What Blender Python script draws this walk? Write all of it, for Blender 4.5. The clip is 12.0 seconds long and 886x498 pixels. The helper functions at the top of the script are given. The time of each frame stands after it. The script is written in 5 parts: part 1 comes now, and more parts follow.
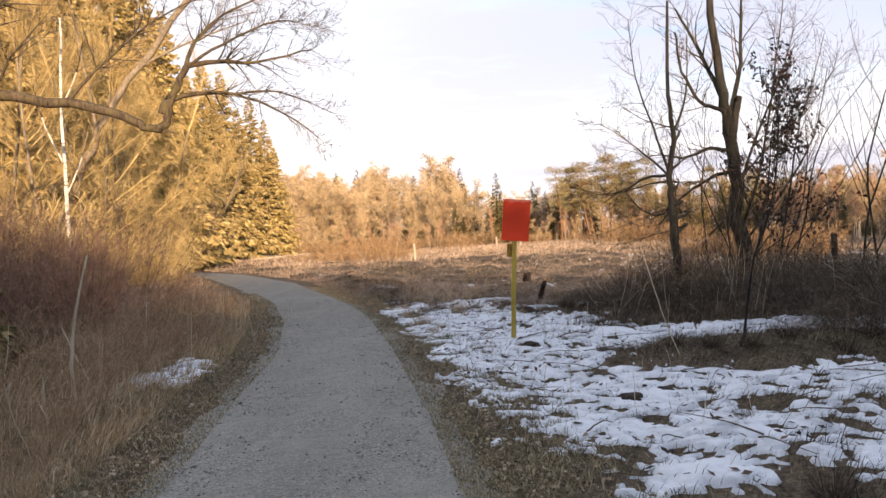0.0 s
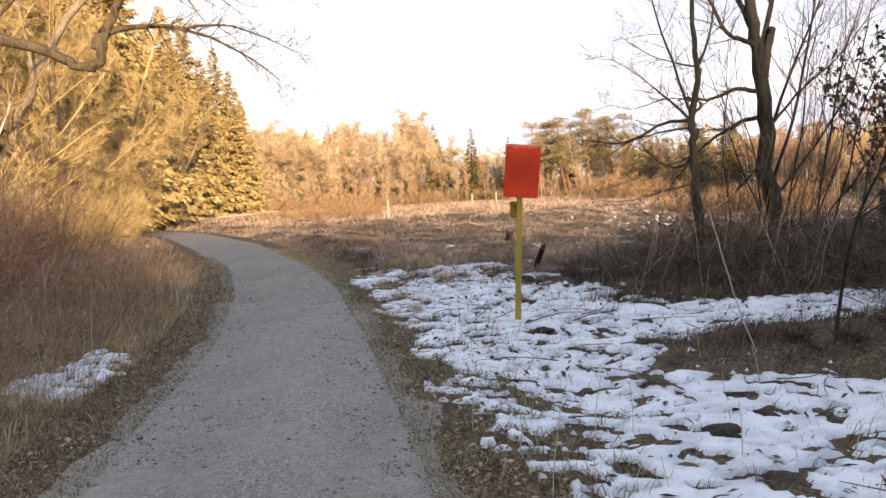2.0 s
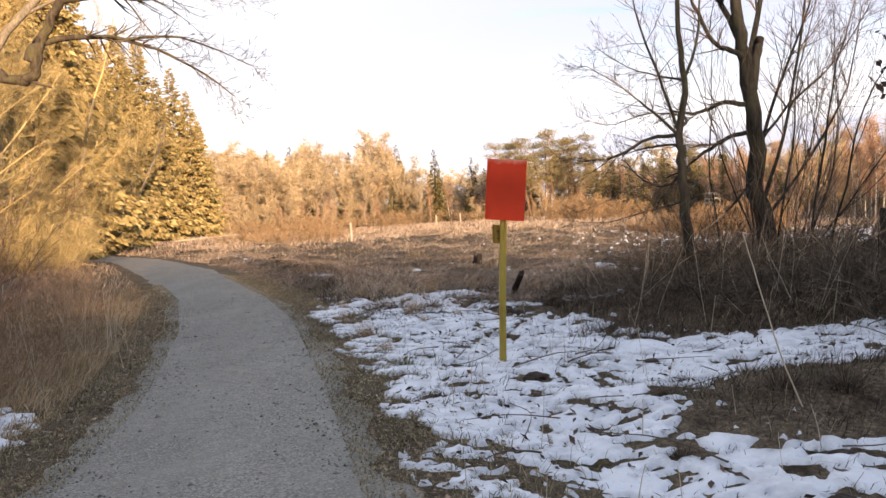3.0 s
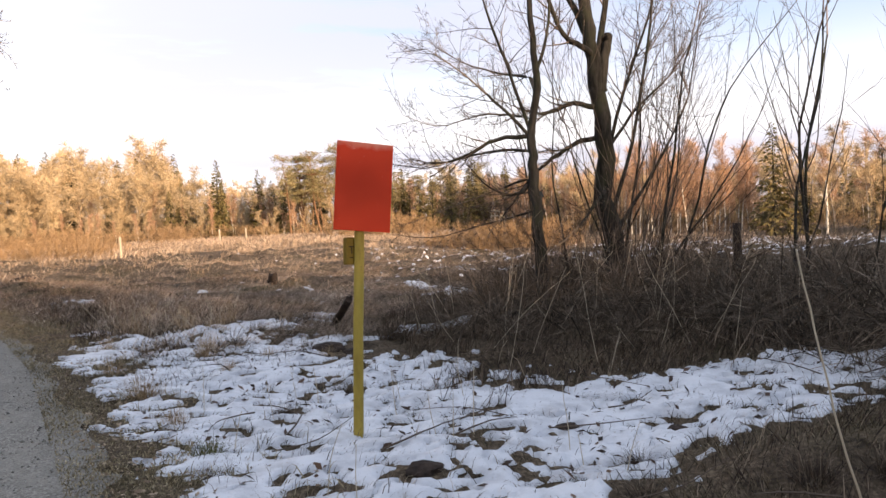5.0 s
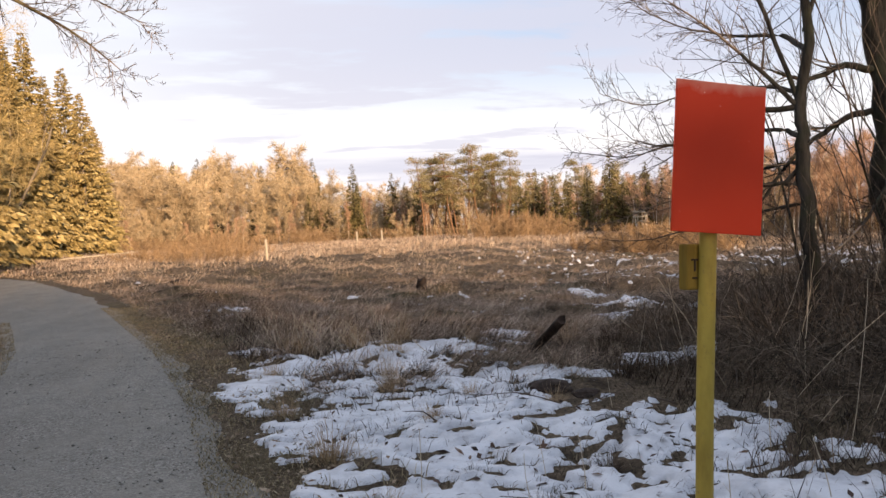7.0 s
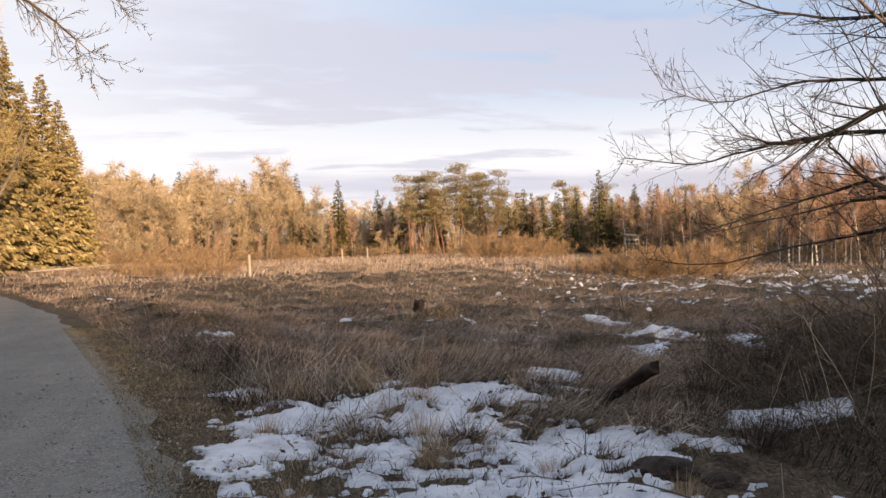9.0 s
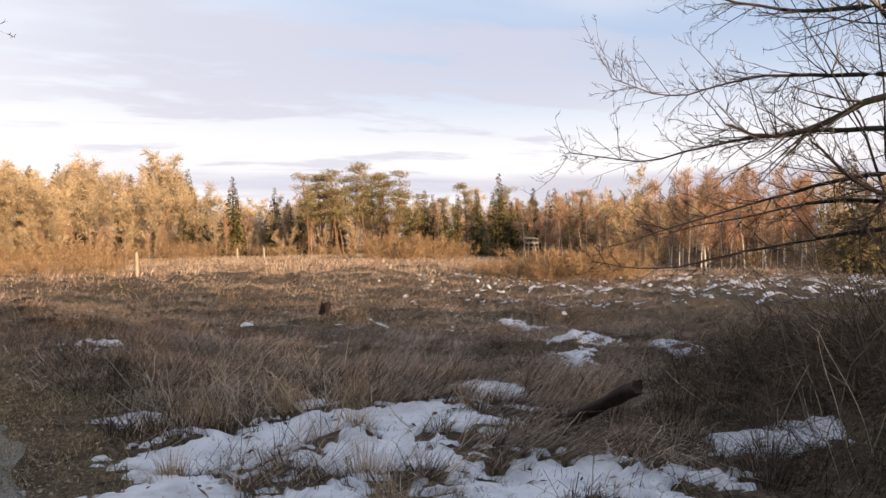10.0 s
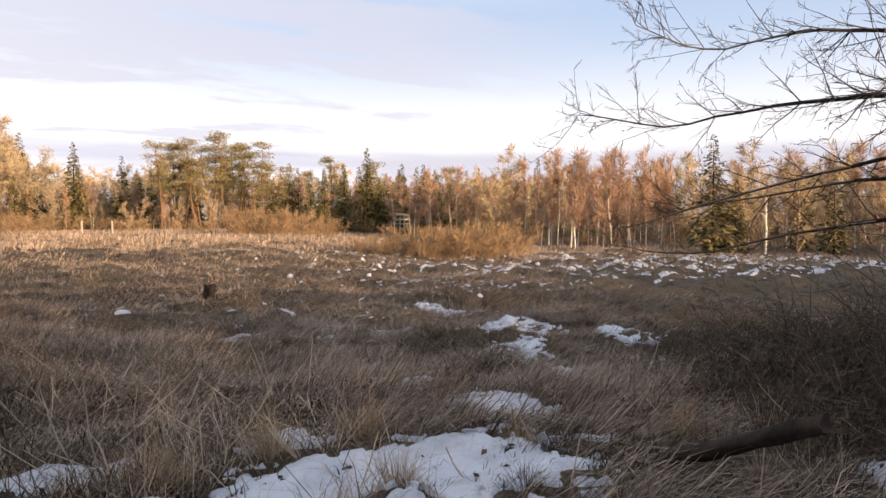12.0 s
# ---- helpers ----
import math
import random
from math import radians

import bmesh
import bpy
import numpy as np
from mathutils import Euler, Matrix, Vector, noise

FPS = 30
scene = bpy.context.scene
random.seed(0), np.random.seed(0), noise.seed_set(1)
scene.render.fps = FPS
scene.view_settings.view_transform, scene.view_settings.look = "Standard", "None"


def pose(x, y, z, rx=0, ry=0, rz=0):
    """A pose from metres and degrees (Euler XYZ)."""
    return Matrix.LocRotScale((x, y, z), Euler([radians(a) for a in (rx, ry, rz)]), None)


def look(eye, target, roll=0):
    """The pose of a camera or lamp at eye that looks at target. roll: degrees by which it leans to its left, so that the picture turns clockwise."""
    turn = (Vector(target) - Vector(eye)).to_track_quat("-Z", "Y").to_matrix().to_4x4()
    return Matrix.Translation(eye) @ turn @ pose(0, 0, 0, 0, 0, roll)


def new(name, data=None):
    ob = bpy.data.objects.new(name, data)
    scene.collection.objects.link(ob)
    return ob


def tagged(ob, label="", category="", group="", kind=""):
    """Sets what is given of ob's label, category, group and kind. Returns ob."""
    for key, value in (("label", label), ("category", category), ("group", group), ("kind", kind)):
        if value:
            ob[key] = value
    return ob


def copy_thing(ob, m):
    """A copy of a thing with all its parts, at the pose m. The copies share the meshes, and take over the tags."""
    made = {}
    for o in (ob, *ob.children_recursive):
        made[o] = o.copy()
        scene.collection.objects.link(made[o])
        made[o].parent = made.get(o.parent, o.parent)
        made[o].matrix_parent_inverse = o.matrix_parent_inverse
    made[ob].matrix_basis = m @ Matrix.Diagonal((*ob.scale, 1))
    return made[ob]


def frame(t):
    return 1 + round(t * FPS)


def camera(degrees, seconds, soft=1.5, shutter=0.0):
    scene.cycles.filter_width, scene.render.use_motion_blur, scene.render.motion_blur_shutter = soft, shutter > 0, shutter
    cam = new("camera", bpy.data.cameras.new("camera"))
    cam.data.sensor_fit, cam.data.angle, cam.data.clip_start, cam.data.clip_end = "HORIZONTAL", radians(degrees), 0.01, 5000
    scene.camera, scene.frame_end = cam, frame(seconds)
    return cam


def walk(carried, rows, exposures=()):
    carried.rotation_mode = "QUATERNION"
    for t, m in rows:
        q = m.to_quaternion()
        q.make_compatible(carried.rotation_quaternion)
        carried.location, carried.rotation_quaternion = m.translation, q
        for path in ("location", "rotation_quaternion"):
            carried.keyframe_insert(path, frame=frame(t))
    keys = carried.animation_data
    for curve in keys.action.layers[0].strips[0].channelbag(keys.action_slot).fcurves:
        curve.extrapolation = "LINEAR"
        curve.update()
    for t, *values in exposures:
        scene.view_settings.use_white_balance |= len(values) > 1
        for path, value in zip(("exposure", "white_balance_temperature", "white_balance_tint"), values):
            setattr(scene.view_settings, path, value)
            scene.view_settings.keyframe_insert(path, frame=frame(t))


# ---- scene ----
cam = camera(61.9, 12.0)
METRES, EYE, TILT, LEAN, TURN = 13.4, 1.5, 0.0, 0.0, 0.0
ROWS = [
    (0.0, 0.0, 0.0, 0.0, -0.05, -0.79, 3.28),
    (0.5, -0.0049, 0.0461, 0.0006, -1.26, -1.14, 2.36),
    (1.0, -0.0107, 0.0862, 0.0002, -1.21, -3.22, 2.9),
    (1.5, -0.0121, 0.1287, -0.0005, -0.34, -3.91, 2.79),
    (2.0, -0.0114, 0.1733, -0.0001, -2.16, -4.24, 3.28),
    (2.5, -0.0101, 0.2163, 0.0003, -3.02, -3.25, 3.1),
    (3.0, -0.0147, 0.2608, 0.0013, -5.03, -2.76, 3.66),
    (5.0, -0.0211, 0.439, -0.0016, -21.54, -2.5, 3.01),
    (5.5, -0.0219, 0.4836, -0.0023, -24.18, -2.1, 2.63),
    (6.0, -0.0292, 0.5267, -0.0026, -22.91, -2.31, 1.6),
    (6.5, -0.0385, 0.5651, -0.0016, -19.16, -3.07, 2.25),
    (7.0, -0.0462, 0.6061, 0.0002, -11.71, -1.8, 3.27),
    (9.0, -0.0603, 0.7518, -0.0016, -13.08, -0.35, 2.05),
    (9.5, -0.064, 0.789, -0.0025, -17.24, -0.44, 1.7),
    (10.0, -0.0693, 0.8301, -0.0026, -21.02, -0.47, 1.24),
    (10.5, -0.076, 0.8696, -0.0034, -26.19, -1.99, -0.34),
    (11.0, -0.084, 0.9079, -0.0017, -33.01, -1.65, 0.57),
    (11.5, -0.0925, 0.9504, -0.0022, -33.52, -3.0, -0.08),
    (12.0, -0.1053, 0.9897, -0.0006, -32.02, -2.48, 0.47),
]
walk(cam, [(t, pose(0, 0, EYE, TILT, LEAN, TURN) @ pose(METRES * x, METRES * y, METRES * z, 90 + pitch, roll, yaw)) for t, x, y, z, yaw, pitch, roll in ROWS],
     [(0.0, 1.14), (1.5, 1.38), (3.0, 1.22), (5.5, 1.12), (7.0, 0.88), (9.0, 0.75), (12.0, 0.91)])

# ---- world and sun ----
SUN_EL, SUN_AZ = 10.0, 16.0      # degrees: height, and turn of the light's travel towards -x from +y
world = bpy.data.worlds.new("sky")
scene.world = world
world.use_nodes = True
wn, wl = world.node_tree.nodes, world.node_tree.links
wn.clear()
w_out = wn.new("ShaderNodeOutputWorld")
w_bg = wn.new("ShaderNodeBackground")
w_sky = wn.new("ShaderNodeTexSky")
w_sky.sky_type = "NISHITA"
w_sky.sun_disc = False
w_sky.sun_elevation = radians(SUN_EL)
w_sky.sun_rotation = radians(180 - SUN_AZ)
w_sky.air_density, w_sky.dust_density, w_sky.ozone_density = 1.0, 1.6, 1.2
w_co = wn.new("ShaderNodeTexCoord")
w_sep = wn.new("ShaderNodeSeparateXYZ")
wl.new(w_co.outputs["Generated"], w_sep.inputs[0])


def w_math(op, a, b=None):
    n = wn.new("ShaderNodeMath")
    n.operation = op
    for i, v in enumerate((a, b)):
        if v is None:
            continue
        if isinstance(v, (int, float)):
            n.inputs[i].default_value = v
        else:
            wl.new(v, n.inputs[i])
    return n.outputs[0]


# cloud sheet: the direction projected on a flat layer high above
w_up = w_math("ADD", w_math("MAXIMUM", w_sep.outputs["Z"], 0.0), 0.07)
w_vec = wn.new("ShaderNodeCombineXYZ")
wl.new(w_math("DIVIDE", w_sep.outputs["X"], w_up), w_vec.inputs[0])
wl.new(w_math("DIVIDE", w_sep.outputs["Y"], w_up), w_vec.inputs[1])


def w_noise(scale, detail, rough, off, stretch):
    mp = wn.new("ShaderNodeMapping")
    mp.inputs["Location"].default_value = off
    mp.inputs["Scale"].default_value = stretch
    wl.new(w_vec.outputs[0], mp.inputs["Vector"])
    n = wn.new("ShaderNodeTexNoise")
    n.inputs["Scale"].default_value = scale
    n.inputs["Detail"].default_value = detail
    n.inputs["Roughness"].default_value = rough
    wl.new(mp.outputs[0], n.inputs["Vector"])
    return n.outputs["Fac"]


def w_ramp(fac, stops):
    r = wn.new("ShaderNodeValToRGB")
    r.color_ramp.interpolation = "EASE"
    while len(r.color_ramp.elements) < len(stops):
        r.color_ramp.elements.new(0.5)
    for e, (p, c) in zip(r.color_ramp.elements, stops):
        e.position, e.color = p, (*c, 1)
    wl.new(fac, r.inputs[0])
    return r.outputs["Color"]


def w_mix(fac, a, b, kind="MIX"):
    m = wn.new("ShaderNodeMix")
    m.data_type, m.blend_type = "RGBA", kind
    if isinstance(fac, (int, float)):
        m.inputs["Factor"].default_value = fac
    else:
        wl.new(fac, m.inputs["Factor"])
    for i, v in ((6, a), (7, b)):
        if isinstance(v, tuple):
            m.inputs[i].default_value = (*v, 1)
        else:
            wl.new(v, m.inputs[i])
    return m.outputs[2]


W = 10.0       # clouds and haze, in the sky's own units
cover = w_ramp(w_noise(0.30, 6, 0.50, (3.1, 1.2, 0.0), (0.6, 1.0, 1.0)), [(0.45, (0, 0, 0)), (0.62, (1, 1, 1))])
shade = w_ramp(w_noise(0.34, 5, 0.5, (3.4, 2.2, 0.0), (0.6, 1.1, 1.0)), [(0.42, (0.90 * W, 0.87 * W, 0.90 * W)), (0.60, (0.63 * W, 0.62 * W, 0.72 * W))])
east = w_ramp(w_math("ADD", w_math("MULTIPLY", w_sep.outputs["X"], 0.5), 0.5), [(0.35, (0.35, 0.35, 0.35)), (0.75, (1, 1, 1))])
high = w_ramp(w_sep.outputs["Z"], [(0.07, (0, 0, 0)), (0.26, (1, 1, 1))])
clear = w_mix(0.7, w_sky.outputs[0], (0.56 * W, 0.68 * W, 0.92 * W))
overhead = w_ramp(w_sep.outputs["Z"], [(0.38, (0, 0, 0)), (0.75, (0.85, 0.85, 0.85))])
east = w_mix(1.0, east, overhead, "LIGHTEN")
sky_col = w_mix(w_mix(1.0, east, high, "MULTIPLY"), (0.98 * W, 0.94 * W, 0.94 * W), clear)
veil = w_mix(1.0, cover, (0.9, 0.9, 0.9), "MULTIPLY")
sky_col = w_mix(veil, sky_col, shade)
band_z = w_math("ADD", w_sep.outputs["Z"], w_math("MULTIPLY", w_math("SUBTRACT", w_noise(1.2, 6, 0.56, (7.0, 4.0, 0.0), (0.5, 1.0, 1.0)), 0.5), 0.75))
band = w_ramp(band_z, [(0.150, (0, 0, 0)), (0.21, (0.70, 0.70, 0.70)), (0.265, (0.7, 0.7, 0.7)), (0.37, (0, 0, 0))])
band_x = w_ramp(w_math("ADD", w_math("MULTIPLY", w_sep.outputs["X"], 0.5), 0.5), [(0.36, (0.15, 0.15, 0.15)), (0.52, (1, 1, 1)), (0.72, (1, 1, 1)), (0.86, (0.1, 0.1, 0.1))])
sky_col = w_mix(w_mix(1.0, band, band_x, "MULTIPLY"), sky_col, (0.63 * W, 0.615 * W, 0.71 * W))
bank = w_mix(1.0, w_ramp(w_sep.outputs["Z"], [(0.074, (1, 1, 1)), (0.096, (0, 0, 0))]), w_ramp(w_sep.outputs["X"], [(0.34, (0, 0, 0)), (0.50, (0.85, 0.85, 0.85))]), "MULTIPLY")
sky_col = w_mix(bank, sky_col, (0.60 * W, 0.58 * W, 0.66 * W))
wl.new(sky_col, w_bg.inputs["Color"])
w_bg.inputs["Strength"].default_value = 0.066
wl.new(w_bg.outputs[0], w_out.inputs["Surface"])

sun = bpy.data.lights.new("sun", "SUN")
sun.energy, sun.angle, sun.color = 5.0, radians(0.8), (1.0, 0.70, 0.45)
sun_ob = new("sun", sun)
_a, _e = radians(SUN_AZ), radians(SUN_EL)
sun_ob.matrix_world = look((0, 0, 30), (-math.sin(_a) * math.cos(_e), math.cos(_a) * math.cos(_e), 30 - math.sin(_e)))

# ---- materials ----


class Mat:
    """A small node builder for one material."""

    def __init__(self, name, rough=0.9, spec=0.2, metal=0.0):
        self.m = bpy.data.materials.new(name)
        self.m.use_nodes = True
        self.t = self.m.node_tree
        self.n, self.l = self.t.nodes, self.t.links
        self.b = self.n["Principled BSDF"]
        self.b.inputs["Roughness"].default_value = rough
        self.b.inputs["Specular IOR Level"].default_value = spec
        self.b.inputs["Metallic"].default_value = metal
        self.co = self.n.new("ShaderNodeTexCoord").outputs["Object"]
        self.geo = self.n.new("ShaderNodeNewGeometry")
        self.info = self.n.new("ShaderNodeObjectInfo")

    def noise(self, scale, detail=4, rough=0.55, stretch=(1, 1, 1), off=(0, 0, 0)):
        mp = self.n.new("ShaderNodeMapping")
        mp.inputs["Scale"].default_value, mp.inputs["Location"].default_value = stretch, off
        self.l.new(self.co, mp.inputs["Vector"])
        n = self.n.new("ShaderNodeTexNoise")
        n.inputs["Scale"].default_value, n.inputs["Detail"].default_value, n.inputs["Roughness"].default_value = scale, detail, rough
        self.l.new(mp.outputs[0], n.inputs["Vector"])
        return n.outputs["Fac"]

    def cells(self, scale):
        v = self.n.new("ShaderNodeTexVoronoi")
        v.inputs["Scale"].default_value = scale
        self.l.new(self.co, v.inputs["Vector"])
        return v

    def ramp(self, fac, stops):
        r = self.n.new("ShaderNodeValToRGB")
        while len(r.color_ramp.elements) < len(stops):
            r.color_ramp.elements.new(0.5)
        for e, (p, c) in zip(r.color_ramp.elements, stops):
            c = (c, c, c) if isinstance(c, (int, float)) else c
            e.position, e.color = p, (*c, 1)
        self.l.new(fac, r.inputs[0])
        return r.outputs["Color"]

    def mix(self, fac, a, b, kind="MIX"):
        m = self.n.new("ShaderNodeMix")
        m.data_type, m.blend_type = "RGBA", kind
        if isinstance(fac, (int, float)):
            m.inputs["Factor"].default_value = fac
        else:
            self.l.new(fac, m.inputs["Factor"])
        for i, v in ((6, a), (7, b)):
            if isinstance(v, tuple):
                m.inputs[i].default_value = (*v, 1)
            else:
                self.l.new(v, m.inputs[i])
        return m.outputs[2]

    def bump(self, height, strength=0.5, distance=0.02):
        b = self.n.new("ShaderNodeBump")
        b.inputs["Strength"].default_value, b.inputs["Distance"].default_value = strength, distance
        self.l.new(height, b.inputs["Height"])
        self.l.new(b.outputs[0], self.b.inputs["Normal"])

    def colour(self, c):
        self.l.new(c, self.b.inputs["Base Color"])
        return self.m


def island_material(name, stops, rough=0.85, spec=0.15, thin=0.0, tone=0.5):
    """Blades, twigs, needles: colour varies from piece to piece, from plant to plant and in drifts."""
    k = Mat(name, rough, spec)
    c = k.ramp(k.geo.outputs["Random Per Island"], stops)
    c = k.mix(tone, c, k.ramp(k.noise(0.6, 3), [(0.32, 0.38), (0.66, 1.0)]), "MULTIPLY")
    c = k.mix(0.35, c, k.ramp(k.info.outputs["Random"], [(0.0, 0.6), (1.0, 1.0)]), "MULTIPLY")
    k.colour(c)
    if thin:
        tr = k.n.new("ShaderNodeBsdfTranslucent")
        k.l.new(c, tr.inputs[0])
        mx = k.n.new("ShaderNodeMixShader")
        mx.inputs[0].default_value = thin
        k.l.new(k.b.outputs[0], mx.inputs[1])
        k.l.new(tr.outputs[0], mx.inputs[2])
        k.l.new(mx.outputs[0], k.n["Material Output"].inputs["Surface"])
    return k.m


def ground_material():
    k = Mat("bog_soil", 0.95, 0.1)
    big, mid, fine = k.noise(0.35, 4), k.noise(2.5, 5, 0.6), k.noise(26, 5, 0.7)
    straw = k.ramp(fine, [(0.3, (0.038, 0.029, 0.021)), (0.5, (0.115, 0.087, 0.060)), (0.72, (0.27, 0.205, 0.14))])
    peat = k.ramp(fine, [(0.3, (0.015, 0.012, 0.009)), (0.7, (0.065, 0.048, 0.032))])
    moss = k.ramp(fine, [(0.3, (0.045, 0.045, 0.018)), (0.7, (0.15, 0.13, 0.055))])
    c = k.mix(k.ramp(mid, [(0.50, 0.0), (0.68, 1.0)]), straw, peat)
    c = k.mix(k.ramp(big, [(0.5, 0.0), (0.68, 0.4)]), c, moss)
    k.bump(fine, 0.9, 0.05)
    return k.colour(c)


def gravel_material():
    k = Mat("gravel", 0.9, 0.25)
    v = k.cells(70)
    grit = k.ramp(v.outputs["Color"], [(0.1, (0.095, 0.088, 0.076)), (0.5, (0.20, 0.187, 0.162)), (0.9, (0.35, 0.33, 0.295))])
    dust = k.ramp(k.noise(9, 6, 0.65), [(0.3, (0.20, 0.186, 0.16)), (0.7, (0.295, 0.278, 0.24))])
    c = k.mix(k.ramp(k.noise(1.3, 4), [(0.38, 0.25), (0.62, 0.75)]), dust, grit)
    c = k.mix(0.6, c, k.ramp(k.noise(0.7, 5, 0.6, (1.6, 0.45, 1)), [(0.3, 0.62), (0.68, 1.0)]), "MULTIPLY")
    k.bump(v.outputs["Distance"], 0.6, 0.012)
    return k.colour(c)


def snow_material():
    k = Mat("old_snow", 0.6, 0.3)
    c = k.ramp(k.noise(3.2, 6, 0.62), [(0.3, (0.38, 0.39, 0.42)), (0.55, (0.60, 0.615, 0.65))])
    c = k.mix(k.ramp(k.noise(34, 4, 0.7), [(0.62, 0.0), (0.74, 0.75)]), c, (0.30, 0.25, 0.19))
    k.bump(k.noise(22, 5), 0.5, 0.03)
    k.b.inputs["Subsurface Weight"].default_value = 0.0
    return k.colour(c)


def bark_material(name, dark, light, moss=None):
    k = Mat(name, 0.92, 0.15)
    furrow = k.noise(16, 5, 0.65, (1, 1, 0.16))
    c = k.ramp(furrow, [(0.32, dark), (0.66, light)])
    c = k.mix(0.5, c, k.ramp(k.noise(1.7, 3), [(0.3, 0.55), (0.7, 1.0)]), "MULTIPLY")
    if moss:
        c = k.mix(k.ramp(k.noise(2.6, 4), [(0.5, 0.0), (0.66, 0.7)]), c, moss)
    k.bump(furrow, 0.8, 0.02)
    return k.colour(c)


def birch_material():
    k = Mat("birch_bark", 0.7, 0.2)
    c = k.ramp(k.noise(7, 5, 0.7, (0.35, 0.35, 1.4)), [(0.36, (0.06, 0.05, 0.045)), (0.46, (0.62, 0.58, 0.50)), (0.8, (0.80, 0.76, 0.68))])
    return k.colour(c)


def red_material():
    k = Mat("red_sign_paint", 0.6, 0.15)
    sep = k.n.new("ShaderNodeSeparateXYZ")
    k.l.new(k.co, sep.inputs[0])
    c = k.mix(k.ramp(k.noise(3, 4), [(0.35, 0.0), (0.7, 0.35)]), (0.56, 0.044, 0.015), (0.60, 0.058, 0.020))
    add = k.n.new("ShaderNodeMath")
    add.operation = "ADD"
    # paler colour towards the board's top, broken up by noise
    pale_top = k.n.new("ShaderNodeMath")
    pale_top.operation = "MULTIPLY_ADD"
    k.l.new(sep.outputs["Z"], pale_top.inputs[0])
    pale_top.inputs[1].default_value, pale_top.inputs[2].default_value = 7.0, -1.90
    k.l.new(pale_top.outputs[0], add.inputs[0])
    k.l.new(k.noise(8, 5, 0.6), add.inputs[1])
    c = k.mix(k.ramp(add.outputs[0], [(0.42, 0.0), (0.95, 0.55)]), c, (0.74, 0.50, 0.38))
    c = k.mix(k.ramp(k.noise(75, 2), [(0.76, 0.0), (0.8, 0.7)]), c, (0.8, 0.72, 0.62))
    return k.colour(c)


def yellow_material():
    k = Mat("yellow_paint", 0.55, 0.3)
    c = k.ramp(k.noise(9, 5, 0.6, (1, 1, 0.3)), [(0.3, (0.24, 0.17, 0.028)), (0.6, (0.40, 0.30, 0.055))])
    c = k.mix(k.ramp(k.noise(40, 4, 0.7), [(0.6, 0.0), (0.72, 0.6)]), c, (0.16, 0.11, 0.05))
    k.bump(k.noise(40, 4), 0.3, 0.003)
    return k.colour(c)


def wood_material(name, dark, light):
    k = Mat(name, 0.85, 0.15)
    g = k.noise(12, 5, 0.65, (1, 1, 0.12))
    k.bump(g, 0.6, 0.01)
    return k.colour(k.ramp(g, [(0.3, dark), (0.7, light)]))


M_GROUND = ground_material()
M_GRAVEL = gravel_material()
M_SNOW = snow_material()
M_BARK = bark_material("dark_bark", (0.010, 0.009, 0.008), (0.055, 0.050, 0.043), (0.038, 0.042, 0.024))
M_BARK_PALE = bark_material("pale_bark", (0.13, 0.105, 0.075), (0.34, 0.28, 0.20))
M_BARK_OLD = bark_material("mossy_old_bark", (0.028, 0.022, 0.016), (0.13, 0.10, 0.065), (0.11, 0.095, 0.042))
M_BARK_PINE = bark_material("pine_bark", (0.10, 0.055, 0.030), (0.36, 0.20, 0.11))
M_BIRCH = birch_material()
M_TWIG = island_material("dark_twigs", [(0, (0.034, 0.027, 0.022)), (0.7, (0.15, 0.115, 0.090)), (0.92, (0.30, 0.23, 0.17)), (1, (0.48, 0.39, 0.29))])
M_BRAMBLE = island_material("bramble_canes", [(0, (0.018, 0.016, 0.012)), (0.7, (0.145, 0.112, 0.085)), (0.94, (0.27, 0.21, 0.155)), (1, (0.36, 0.29, 0.21))])
M_TWIG_GOLD = island_material("tan_twigs", [(0, (0.32, 0.235, 0.135)), (0.5, (0.52, 0.395, 0.235)), (1, (0.68, 0.53, 0.33))], 0.85, 0.15, 0.0, 0.2)
M_TWIG_GOLDEN = island_material("golden_twigs", [(0, (0.30, 0.21, 0.085)), (0.5, (0.53, 0.395, 0.17)), (1, (0.68, 0.53, 0.26))], 0.85, 0.15, 0.0, 0.3)
M_WILLOW = island_material("willow_twigs", [(0, (0.22, 0.135, 0.07)), (0.6, (0.38, 0.25, 0.135)), (1, (0.54, 0.38, 0.22))], 0.85, 0.15, 0.0, 0.4)
M_TWIG_RED = island_material("reddish_twigs", [(0, (0.17, 0.095, 0.070)), (1, (0.44, 0.27, 0.19))])
M_HERB = island_material("dead_weed_stems", [(0, (0.20, 0.125, 0.078)), (0.7, (0.46, 0.31, 0.19)), (1, (0.62, 0.46, 0.30))])
M_TWIG_BIRCH = island_material("birch_twigs", [(0, (0.32, 0.19, 0.12)), (1, (0.60, 0.40, 0.26))], 0.85, 0.15, 0.0, 0.2)
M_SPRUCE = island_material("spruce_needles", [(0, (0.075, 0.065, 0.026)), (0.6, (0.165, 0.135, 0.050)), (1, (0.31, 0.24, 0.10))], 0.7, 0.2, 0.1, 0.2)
# brighter golden copy of the spruce needles, with low sunlight put into the colour
M_SPRUCE_SUNLIT = island_material("sunlit_spruce_needles", [(0, (0.26, 0.20, 0.075)), (0.6, (0.44, 0.34, 0.14)), (1, (0.66, 0.52, 0.24))], 0.7, 0.2, 0.12, 0.1)
M_PINE = island_material("pine_needles", [(0, (0.14, 0.125, 0.06)), (0.6, (0.31, 0.25, 0.115)), (1, (0.46, 0.37, 0.18))], 0.7, 0.2, 0.1, 0.2)
